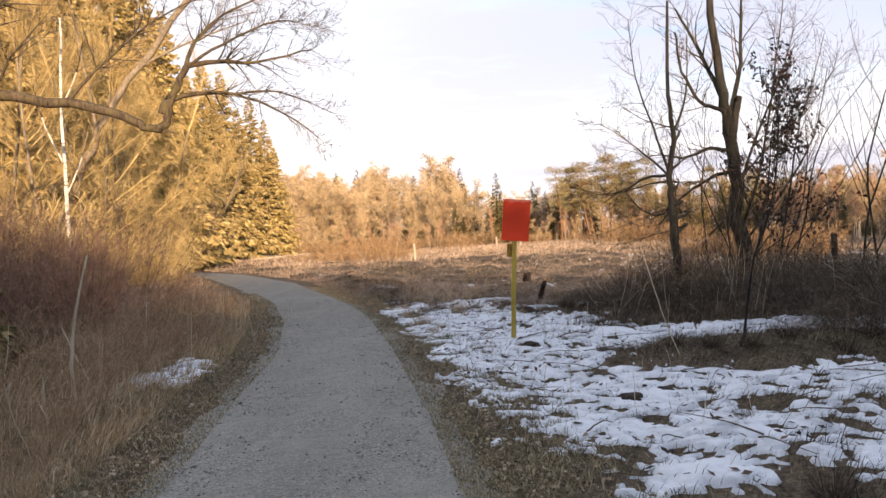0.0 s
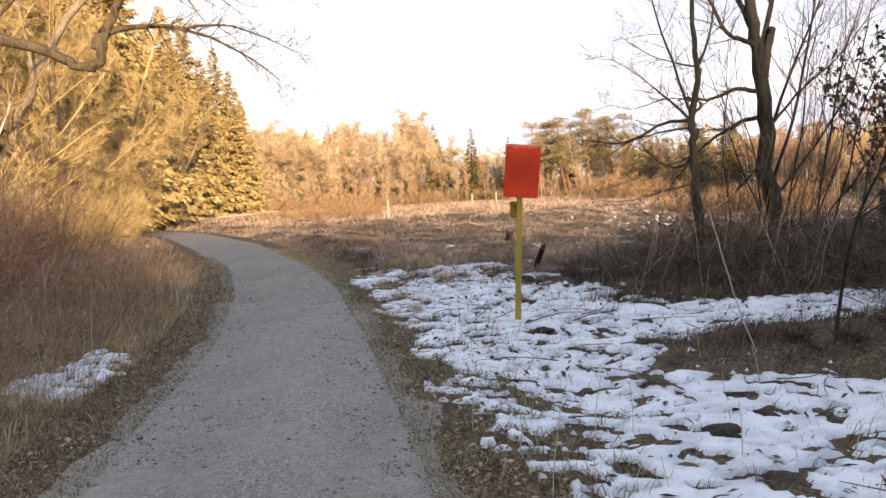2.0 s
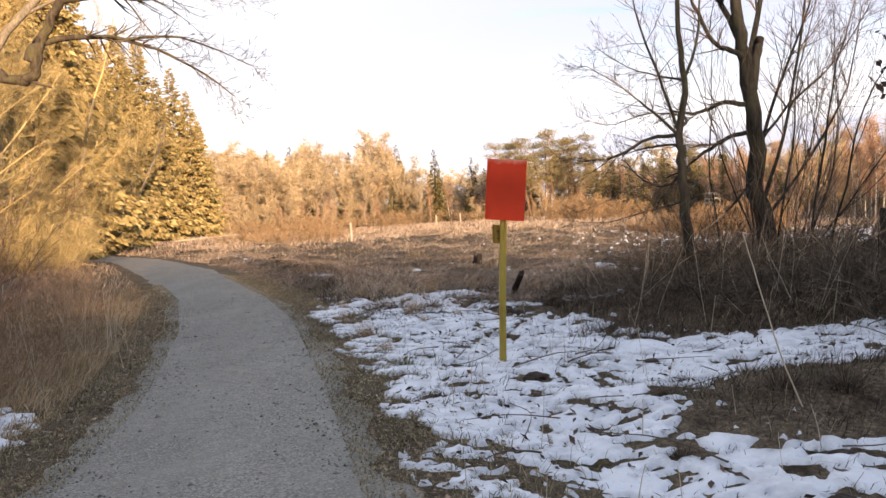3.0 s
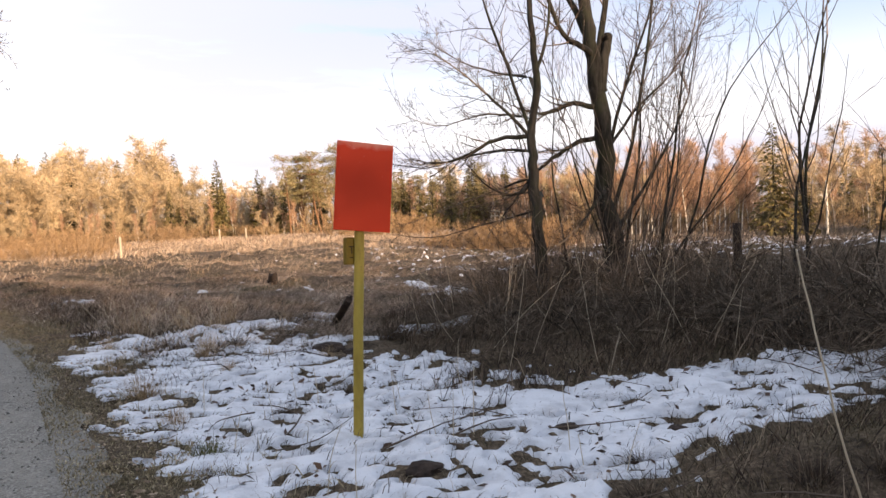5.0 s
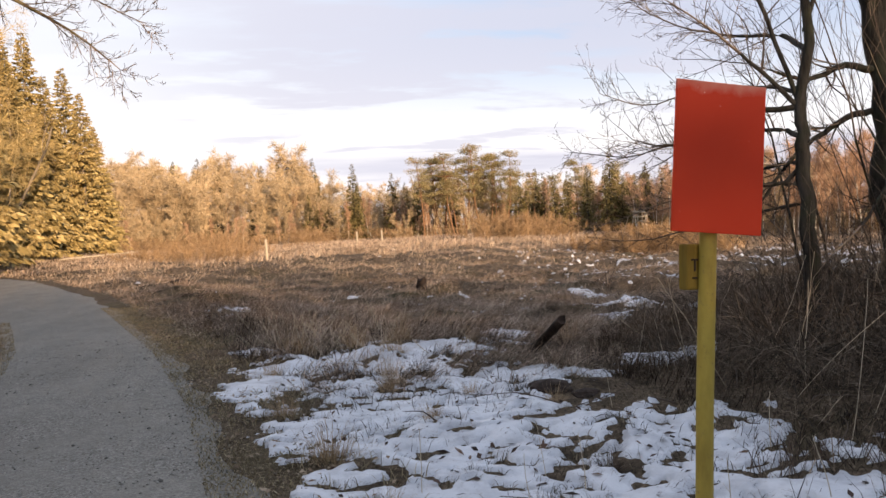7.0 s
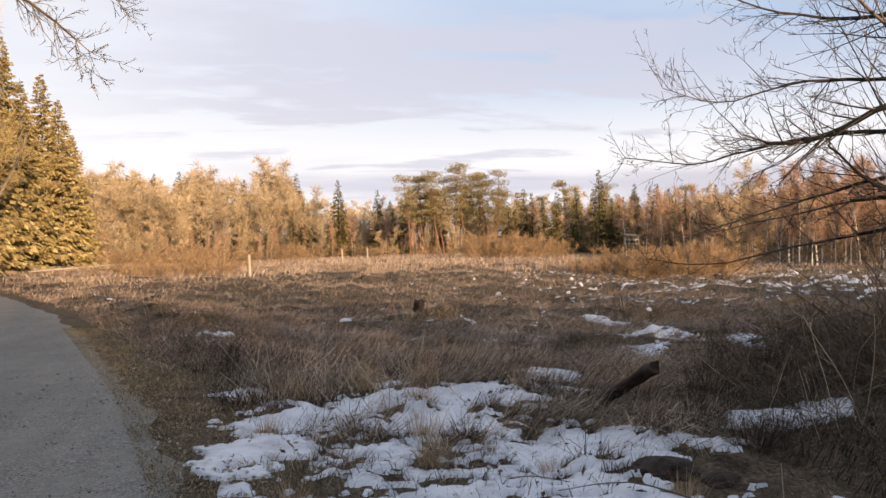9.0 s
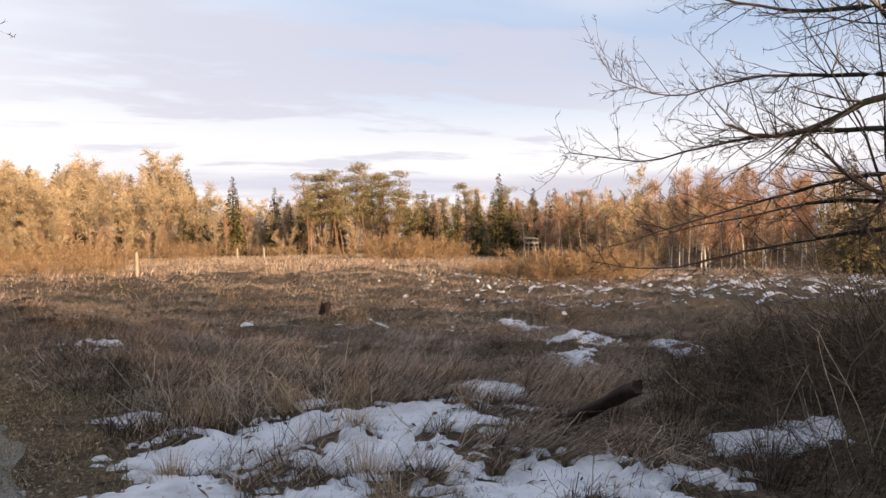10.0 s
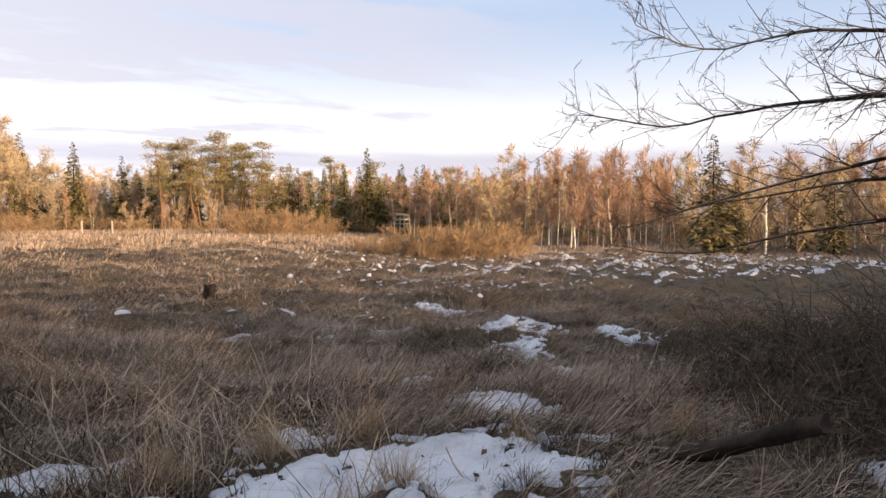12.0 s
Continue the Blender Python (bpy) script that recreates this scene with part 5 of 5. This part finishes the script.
def grass_field(name, label, n, box, keep, hmin, hmax, wmin, wmax, bend, material, seed, wind=(0.3, -0.2), clump=1.2, loose=0.5):
    rg = np.random.default_rng(seed)
    x, y = scatter(rg, n, *box)
    k = keep(x, y, rg) & (vnoise(x * clump, y * clump, seed) + 0.6 * vnoise(x * 3.1, y * 3.1, seed + 1) > rg.uniform(-1.4, 0.5, n))
    x, y = x[k], y[k]
    m = len(x)
    p = np.stack((x, y, land(x, y) - 0.01), 1)
    drift = np.stack((wind[0] + 0.9 * vnoise(x * 0.5, y * 0.5, seed + 2), wind[1] + 0.9 * vnoise(x * 0.5, y * 0.5, seed + 3), np.zeros(m)), 1)
    lean = unit(drift + rg.normal(0, loose, (m, 3)) * np.array([1, 1, 0]))
    h = rg.uniform(hmin, hmax, m) * (0.75 + 0.35 * vnoise(x * 0.8, y * 0.8, seed + 4))
    return solid(name, blade_mesh(name, blades(p, lean, h, rg.uniform(wmin, wmax, m), np.clip(rg.normal(bend, 0.18, m), 0.05, 0.97), rg)), material, label, "grass", "stuff")


def open_land(x, y, rg):
    return (off_path(x, y) > 0.5) & ((snow_mask(x, y) < 0.05) | (rg.random(len(x)) < 0.04))


def verge(n, seed):
    """Short trodden grass and litter between the gravel and the snow."""
    rg = np.random.default_rng(seed)
    y = 2.6 + 24 * rg.random(n) ** 1.6
    x = edge_r(y) - 0.20 + np.abs(rg.normal(0.28, 0.42, n))
    k = (snow_mask(x, y) < 0.12) & (vnoise(x * 2.3, y * 2.3, seed) > rg.uniform(-1.3, 0.5, n))
    verge_mesh(x[k], y[k], rg)


def verge_left(n, seed):
    rg = np.random.default_rng(seed)
    y = 2.6 + 22 * rg.random(n) ** 1.4
    x = edge_l(y) + 0.18 - np.abs(rg.normal(0.3, 0.5, n))
    k = (snow_mask(x, y) < 0.12) & (vnoise(x * 2.3, y * 2.3, seed) > rg.uniform(-1.3, 0.5, n))
    verge_mesh(x[k], y[k], rg)


def verge_mesh(x, y, rg):
    n = len(x)
    a = rg.uniform(0, 6.283, n)
    lean = np.stack((np.cos(a), np.sin(a), np.zeros(n)), 1)
    near = np.clip(off_path(x, y) / 0.8, 0.25, 1.0)
    bl = blades(np.stack((x, y, land(x, y) + 0.012 + 0.02 * (off_path(x, y) < 0.1)), 1), lean, rg.uniform(0.05, 0.16, n) * near, rg.uniform(0.003, 0.009, n), np.clip(rg.normal(0.8, 0.2, n), 0.2, 0.98), rg)
    solid("verge_grass", blade_mesh("verge", bl), M_VERGE, "short trodden dry grass edging the path", "grass", "stuff")


grass_field("bog_grass", "matted withered bog grass", 170000, (-3.5, 9.5, 14.6, 27), lambda x, y, r: open_land(x, y, r) & (x > edge_r(y) + 0.9) & (snow_mask(x, y) < np.where(y < 18, -0.12, -0.3)) & (x < 2.2 + 0.95 * np.maximum(y - 16.2, 0) + 0.5 * vnoise(x * 1.5, y * 1.5, 31)), 0.35, 0.85, 0.004, 0.008, 1.03, M_GRASS_BOG, 401, loose=0.32)
# dark blades set where the land dips stand in for shadow between clumps
grass_field("sedge_tussocks", "dark withered sedge adding shade to the hollows", 75000, (-1.5, 10, 15.5, 26), lambda x, y, r: open_land(x, y, r) & (x > edge_r(y) + 0.7) & (vnoise(x * 1.1, y * 1.5, 5) < -0.05), 0.16, 0.42, 0.005, 0.010, 0.75, M_GRASS_DARK, 413)
grass_field("sedge_grass", "tan dead sedge lying over", 130000, (-6, 14, 18, 38), lambda x, y, r: open_land(x, y, r) & (x > edge_r(y) + 0.4), 0.22, 0.55, 0.006, 0.012, 0.98, M_GRASS_BOG, 402)
grass_field("meadow_grass", "withered brown meadow grass", 210000, (-22, 44, 32, 75), lambda x, y, r: open_land(x, y, r) & (x > edge_r(y) + 0.3), 0.22, 0.50, 0.011, 0.024, 0.85, M_GRASS, 403, clump=0.35)
grass_field("far_meadow_grass", "sunlit tan meadow grass", 80000, (-30, 60, 52, 125), lambda x, y, r: x > edge_r(np.minimum(y, 80)) + 0.5, 0.3, 0.62, 0.03, 0.065, 0.5, M_GRASS, 404, clump=0.2)
grass_field("verge_grass", "dry tan grass along the path", 110000, (-6.5, -1.9, 2.5, 24), lambda x, y, r: open_land(x, y, r) & (x < 0) & (x < edge_l(y)) & (x > edge_l(y) - 3.5), 0.10, 0.40, 0.003, 0.009, 0.7, M_STRAW, 405, (0.5, -0.2))
grass_field("edge_grass", "low tan grass at the path's edge", 60000, (-6.5, -1.6, 2.5, 24), lambda x, y, r: (x < edge_l(y) + 0.05) & (x > edge_l(y) - 0.9) & (snow_mask(x, y) < 0.1), 0.04, 0.15, 0.003, 0.008, 0.8, M_STRAW, 416, (0.5, -0.2), 2.2)
verge(80000, 406)
verge_left(60000, 411)
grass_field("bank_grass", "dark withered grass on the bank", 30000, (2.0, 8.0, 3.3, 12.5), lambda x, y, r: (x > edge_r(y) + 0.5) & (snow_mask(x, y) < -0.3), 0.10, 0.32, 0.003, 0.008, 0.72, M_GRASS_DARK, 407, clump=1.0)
grass_field("gap_grass", "short dark grass in gaps of the snow", 150000, (-1.0, 6.0, 3.3, 18), lambda x, y, r: (x > edge_r(y) + 0.35) & (snow_mask(x, y) < 0.03), 0.04, 0.15, 0.003, 0.007, 0.8, M_GRASS_GAP, 414, clump=3.0)
grass_field("snow_grass", "dark withered blades poking through snow", 30000, (-0.8, 7.0, 3.3, 18), lambda x, y, r: (x > edge_r(y) + 0.5) & (snow_mask(x, y) > 0.0), 0.05, 0.2, 0.003, 0.006, 0.6, M_GRASS_DARK, 412, clump=2.5)
# dark colour in the dips also deepens the shaded gaps between hummocks
grass_field("hollow_sedge", "short dark sedge adding shade to hollows by the snow", 70000, (-1.8, 5.5, 14.2, 21), lambda x, y, r: (x > edge_r(y) + 0.8) & (snow_mask(x, y) < 0.0) & (hummocks(x, y) < 0.15), 0.05, 0.18, 0.004, 0.009, 0.6, M_GRASS_DARK, 417, clump=2.0)
grass_field("thicket_grass", "dark dead grass under the thicket", 70000, (1.8, 11, 11, 22), lambda x, y, r: (snow_mask(x, y) < 0.0) & (x > 1.9 + 0.2 * (y - 12)) & (x > 2.0 + 0.95 * (y - 16.2)), 0.15, 0.45, 0.003, 0.008, 0.7, M_GRASS_DARK, 408)
grass_field("wood_floor_grass", "tan dead grass at the wood's edge", 60000, (-40, -4, 10, 75), lambda x, y, r: x < edge_l(y) - 0.5, 0.2, 0.55, 0.008, 0.02, 0.65, M_GRASS, 409, clump=0.5)


def tuft(at, h, n, seed, label, material, group="", flop=0.5):
    rg = np.random.default_rng(seed)
    ob = thing("grass_tuft", at, label, "grass tuft", group)
    a, q = rg.uniform(0, 2 * np.pi, n), rg.random(n) ** 0.7
    rad = h * 0.32
    p = np.stack((np.cos(a) * q * rad, np.sin(a) * q * rad, np.full(n, -0.02)), 1)
    lean = unit(np.stack((np.cos(a), np.sin(a), np.zeros(n)), 1) + rg.normal(0, 0.5, (n, 3)) * np.array([1, 1, 0]))
    part("foliage", blade_mesh("tuft", blades(p, lean, rg.uniform(0.25, 1.1, n) * h, rg.uniform(0.002, 0.0045, n), np.clip(q * 0.5 + rg.normal(flop - 0.2, 0.28, n), 0.05, 0.95), rg)), material, ob)
    return ob


def tufts(protos, spots, seed):
    rg = np.random.default_rng(seed)
    for x, y, s in spots:
        plant(protos[rg.integers(len(protos))], x, y, rg, s, 1.0, 0.0)


tan_tuft = [tuft((-0.45, 13.0, ground_at(-0.45, 13.0)), 0.34, 260, 420, "upright tan grass tuft at the snow's edge", M_STRAW, "tan grass tufts"), tuft((-0.75, 14.3, ground_at(-0.75, 14.3)), 0.3, 220, 421, "upright tan grass tuft at the snow's edge", M_STRAW, "tan grass tufts")]
tufts(tan_tuft, [(-0.2, 11.9, 0.7), (-3.1, 5.6, 1.3), (-3.4, 6.4, 1.2), (-2.9, 6.9, 0.9), (-3.7, 7.4, 1.2), (-3.3, 6.0, 1.1), (-4.1, 6.1, 1.3), (-4.2, 7.2, 1.1), (-2.7, 5.9, 0.7), (-3.0, 7.7, 0.8), (-4.0, 8.4, 1.0), (-4.3, 9.6, 1.1), (-3.5, 10.4, 0.8), (-4.9, 8.6, 1.2), (-2.7, 4.6, 0.9), (-3.4, 5.2, 1.2), (0.2, 15.0, 0.8), (-0.9, 16.2, 1.0), (0.5, 16.8, 1.1), (0.9, 14.6, 0.8), (1.4, 13.8, 0.8), (-0.5, 17.6, 1.1), (0.35, 13.6, 0.7), (-3.3, 8.2, 0.8), (-3.0, 4.9, 1.0), (1.5, 17.0, 0.9),
                 (0.3, 15.9, 1.0), (2.6, 16.6, 1.0),  (-0.7, 17.6, 1.3), (0.1, 17.8, 1.3), (0.7, 17.7, 1.2), (-4.1, 12.0, 1.1), (-4.4, 13.4, 1.0), (-3.9, 10.7, 0.9), (-5.0, 15.0, 1.2)], 430)
tuft((-0.03, 10.9, ground_at(-0.03, 10.9)), 0.22, 320, 422, "low green grass tuft in snow", M_GRASS_GREEN)
dark_tuft = [tuft((2.05, 4.0, ground_at(2.05, 4.0)), 0.3, 320, 423, "dark withered grass tuft in snow", M_GRASS_DARK, "dark grass tufts", 0.75)]
tufts(dark_tuft, [(1.1, 7.0, 0.5), (1.5, 7.7, 0.6), (1.9, 8.9, 0.7), (0.7, 9.2, 0.5), (1.2, 12.3, 0.7), (0.6, 11.8, 0.6), (2.3, 9.5, 0.6), (2.8, 6.9, 0.5), (2.2, 5.6, 0.6), (1.5, 5.9, 0.5), (2.4, 15.4, 1.2), (2.0, 15.2, 1.0), (1.4, 15.6, 0.7), (2.7, 15.9, 1.3), (3.1, 16.3, 1.3), (3.0, 8.4, 1.0),
                 (2.6, 8.5, 0.9), (3.4, 8.3, 1.1), (3.9, 8.5, 1.2), (4.4, 8.2, 1.2), (4.9, 8.6, 1.2), (5.4, 8.3, 1.3), (1.6, 18.0, 0.9), (2.2, 18.8, 1.1), (1.8, 16.9, 0.8), (0.9, 18.2, 0.9), (1.55, 16.7, 0.9), (1.0, 16.3, 0.8), (0.6, 15.5, 0.9), (1.25, 15.9, 0.9), (2.3, 14.4, 1.3), (2.6, 14.8, 1.3), (2.9, 15.0, 1.2)], 431)

rt = np.random.default_rng(433)
small = []
while len(small) < 90:
    x, y = rt.uniform(-0.6, 5.2), rt.uniform(3.6, 17.5)
    if x > edge_r(y) + 0.55 and float(snow_mask(np.array([x]), np.array([y]))[0]) > -0.15:
        small.append((x, y, rt.uniform(0.22, 0.55)))
small_tuft = [tuft((1.0, 8.0, ground_at(1.0, 8.0)), 0.14, 90, 426, "small dark grass tuft poking through snow", M_GRASS_GAP, "small dark tufts", 0.7)]
tufts(small_tuft, [(x, y, k * 2.2) for x, y, k in small], 434)


tussock = [tuft((3.0, 18.6, ground_at(3.0, 18.6)), 0.5, 520, 424, "sprawling withered sedge tussock on the bog", M_GRASS_BOG, "sedge tussocks", 0.95), tuft((2.2, 16.5, ground_at(2.2, 16.5)), 0.45, 520, 425, "dark sprawling sedge tussock on the bog", M_GRASS_DARK, "sedge tussocks", 0.9)]
spots = [(2.0, 16.2, 0.8), (2.45, 16.2, 0.9), (2.6, 15.6, 1.0), (2.3, 15.8, 0.7), (3.2, 16.4, 1.1), (3.5, 15.6, 1.0), (2.9, 17.2, 1.1)]
while len(spots) < 95:
    x, y = rt.uniform(-3.5, 8.5), 17.0 + 11 * rt.random() ** 1.2
    if x > edge_r(y) + 1.0 and float(snow_mask(np.array([x]), np.array([y]))[0]) < -0.05:
        spots.append((x, y, rt.uniform(0.5, 1.15)))
tufts(tussock, spots, 435)


def clod(x, y, r, seed):
    """A dark peat clod, lumpy and half sunk."""
    ob = thing("peat_clod", (x, y, ground_at(x, y)), "dark wet peat clod showing through snow", "clod", "peat clods")
    bm = bmesh.new()
    bmesh.ops.create_icosphere(bm, subdivisions=3, radius=r)
    for v in bm.verts:
        k = 1 + 0.35 * noise.noise(v.co / r * 1.3 + Vector((seed, 0, 0))) + 0.16 * noise.noise(v.co / r * 4 + Vector((0, seed, 0)))
        v.co = Vector((v.co.x * k * 1.3, v.co.y * k, v.co.z * k * 0.5))
    me = bpy.data.meshes.new("clod")
    bm.to_mesh(me)
    bm.free()
    part("earth", me, M_ROT, ob)


for k, (x, y, r) in enumerate(((1.52, 14.2, 0.16), (1.75, 14.0, 0.10), (2.05, 17.2, 0.22), (2.35, 17.3, 0.16), (1.1, 9.9, 0.09), (1.6, 6.6, 0.11), (2.0, 6.9, 0.08), (2.3, 10.3, 0.08), (2.9, 9.9, 0.07), (0.9, 15.3, 0.08), (-2.7, 31.3, 0.34), (-4.2, 33.0, 0.26), (2.3, 7.4, 0.08), (1.3, 11.3, 0.07))):
    clod(x, y, r, k)

# dry stalks standing and fallen


def stalks(name, spots, hmin, hmax, seed, label, lean=0.25, r=0.004):
    rg = np.random.default_rng(seed)
    for x, y in spots:
        ob = thing(name, (x, y, ground_at(x, y)), label, "stalk", label)
        h = rg.uniform(hmin, hmax)
        segs = []
        end = grow(segs, np.array([0, 0, -0.04]), (rg.normal(0, lean), rg.normal(0, lean), 1), h, r * rg.uniform(0.8, 1.3), 1, rg, {**BASE_OPT, "steps": 7, "kids": (0.25,), "bare": (0.5,), "least": 0.0015, "taper": 0.5, "wander": 0.05, "ratio": (0.12, 0.25)})
        part("stem", mesh_of("stem", [tubes(np.array(segs), 5)]), M_STALK, ob)


rs = np.random.default_rng(440)
stalks("dry_stalk", [(0.9 + rs.uniform(-0.9, 1.6), 8.5 + rs.uniform(-3, 5)) for _ in range(36)], 0.2, 0.55, 441, "thin dry stalk standing in snow", 0.12, 0.003)
stalks("dry_stalk", [(-3.8 + rs.uniform(-1.4, 0.7), 8.0 + rs.uniform(-3, 8)) for _ in range(64)], 0.3, 0.9, 442, "dry pale stalk beside the path", 0.2, 0.004)
stalks("bent_reed", [(-0.5 + rs.uniform(-0.9, 1.2), 18.5 + rs.uniform(-0.9, 1.1)) for _ in range(50)] + [(1.5 + rs.uniform(-2.5, 4.5), 18.5 + rs.uniform(-2.2, 3.5)) for _ in range(60)], 0.3, 0.7, 443, "pale broken reed leaning over", 1.3, 0.005)
for pts, r in (([(0, 0, -0.05), (-0.03, 0.02, 0.45), (0.02, 0.05, 0.95), (0.16, 0.08, 1.55)], 0.021), ([(0.12, 0.5, -0.05), (0.25, 0.5, 0.15), (0.42, 0.5, 0.30)], 0.013), ([(-0.37, 0.1, -0.05), (-0.37, 0.1, 0.35)], 0.016)):
    ob = thing("dead_stick", (-3.71, 7.29, ground_at(-3.71, 7.29)), "bare pale broken stick in dry grass", "stick", "pale sticks")
    sg = []
    limb(sg, pts, r, r * 0.45, np.random.default_rng(9), 0, TW, 0, 4)
    part("wood", smooth(mesh_of("stick", [tubes(np.array(sg), 7)])), M_POST, ob)
stalks("dead_stick", [(-4.0, 8.3)], 0.5, 0.9, 444, "bare pale stick standing in dry grass", 0.2, 0.010)
stalks("thicket_cane", [(5.2 + rs.uniform(-2.6, 3.4), 12.6 + rs.uniform(-1.3, 2.4)) for _ in range(70)], 0.5, 1.3, 445, "pale dry cane standing in the thicket", 0.6, 0.003)
leanstick = thing("leaning_stick", (2.55, 8.2, ground_at(2.55, 8.2)), "long bare stick leaning out of the thicket", "stick")
ls = []
limb(ls, [(0.03, 0, -0.05), (-0.13, 0, 0.38), (-0.26, 0.0, 0.85), (-0.35, 0.0, 1.2)], 0.006, 0.0035, np.random.default_rng(4), 0, TW, 0, 4)
part("stem", mesh_of("stem", [tubes(np.array(ls), 6)]), M_STALK, leanstick)

# ---- loose gravel along the path ----


def gravel(n, seed):
    rg = np.random.default_rng(seed)
    y = 3.2 + 17 * rg.random(n) ** 1.5
    sd = rg.random(n)
    off = rg.normal(0.04, 0.34, n)
    x = np.where(sd < 0.5, edge_r(y) - off * 1.4 + 0.1, np.where(sd < 0.85, edge_l(y) + off - 0.06, edge_l(y) + (edge_r(y) - edge_l(y)) * rg.random(n)))
    w = edge_r(y) - edge_l(y)
    k = np.clip((x - edge_l(y) + 0.12) / (w + 0.24), 0, 1)
    z = land(x, y) + 0.055 * (1 - np.abs(2 * k - 1) ** 6) - 0.02
    s = rg.uniform(0.004, 0.011, n) * (1 + 1.2 * (rg.random(n) < 0.04))
    octa = np.array([(1, 0, 0), (0, 1, 0), (-1, 0, 0), (0, -1, 0), (0, 0, 0.7), (0, 0, -0.7)], float)
    f = np.array([(0, 1, 4), (1, 2, 4), (2, 3, 4), (3, 0, 4), (1, 0, 5), (2, 1, 5), (3, 2, 5), (0, 3, 5)])
    v = octa[None] * (s[:, None, None] * rg.uniform(0.6, 1.4, (n, 6, 1)))
    a = rg.uniform(0, 6.28, n)
    c, sn = np.cos(a)[:, None], np.sin(a)[:, None]
    v = np.stack((v[..., 0] * c - v[..., 1] * sn, v[..., 0] * sn + v[..., 1] * c, v[..., 2]), -1) + np.stack((x, y, z), 1)[:, None]
    return v.reshape(-1, 3), (f[None] + (np.arange(n) * 6)[:, None, None]).reshape(-1, 3)


def litter(n, seed):
    """Small dead leaves and bark scraps lying flat along the path."""
    rg = np.random.default_rng(seed)
    y = 2.8 + 19 * rg.random(n) ** 1.4
    left = rg.random(n) < 0.45
    o = np.abs(rg.normal(0.15, 0.45, n)) - 0.05
    x = np.where(left, edge_l(y) - o, edge_r(y) + o)
    a = rg.uniform(0, 6.283, n)
    d = unit(np.stack((np.cos(a), np.sin(a), rg.normal(0.1, 0.25, n)), 1))
    sd = unit(np.cross(d, np.array([0, 0, 1.0]) + rg.normal(0, 0.3, (n, 3))))
    return kites(np.stack((x, y, land(x, y) + 0.03), 1), d, sd, rg.uniform(0.02, 0.06, n), rg.uniform(0.012, 0.035, n), 0.1)


def snow_litter(n, seed):
    """Dark dead leaves and scraps that lie on the snow."""
    rg = np.random.default_rng(seed)
    x, y = rg.uniform(-0.8, 6.5, n), 3.2 + 14.6 * rg.random(n)
    k = (x > edge_r(y) + 0.3) & (snow_mask(x, y) > 0.0) & (vnoise(x * 1.6, y * 1.6, seed) > rg.uniform(-0.9, 0.7, n))
    x, y = x[k], y[k]
    n = len(x)
    a = rg.uniform(0, 6.283, n)
    d = unit(np.stack((np.cos(a), np.sin(a), rg.normal(0.25, 0.3, n)), 1))
    sd = unit(np.cross(d, np.array([0, 0, 1.0]) + rg.normal(0, 0.4, (n, 3))))
    return kites(np.stack((x, y, land(x, y) + 0.036), 1), d, sd, rg.uniform(0.03, 0.11, n), rg.uniform(0.012, 0.045, n), 0.1)


solid("snow_litter", mesh_of("snow_litter", [snow_litter(5200, 452)]), M_LEAF, "dark dead leaves and scraps lying on the snow", "leaves", "stuff")
rs = np.random.default_rng(453)
for k in range(70):
    x, y = rs.uniform(0.0, 5.5), rs.uniform(4.0, 14.5)
    if x < edge_r(y) + 0.7:
        continue
    ob = thing("fallen_twig", (x, y, ground_at(x, y) + 0.035), "thin dark fallen twig lying on snow", "twig", "twigs on the snow")
    a, ln = rs.uniform(0, 6.283), rs.uniform(0.25, 0.8)
    sg = []
    limb(sg, [(0, 0, 0), (ln * 0.5 * math.cos(a), ln * 0.5 * math.sin(a), 0.03 + 0.05 * rs.random()), (ln * math.cos(a + 0.3), ln * math.sin(a + 0.3), 0.02 + 0.10 * rs.random())], rs.uniform(0.004, 0.008), 0.002, rs, 0, TW, 0, 4)
    part("stem", mesh_of("stem", [tubes(np.array(sg), 5)]), M_TWIG, ob)
solid("leaf_litter", mesh_of("litter", [litter(6000, 451)]), M_LITTER, "small dead leaves scattered along the path", "leaves", "stuff")
solid("loose_gravel", mesh_of("gravel", [gravel(16000, 450)]), M_STONE, "loose grey gravel along the path's edges", "gravel", "stuff")
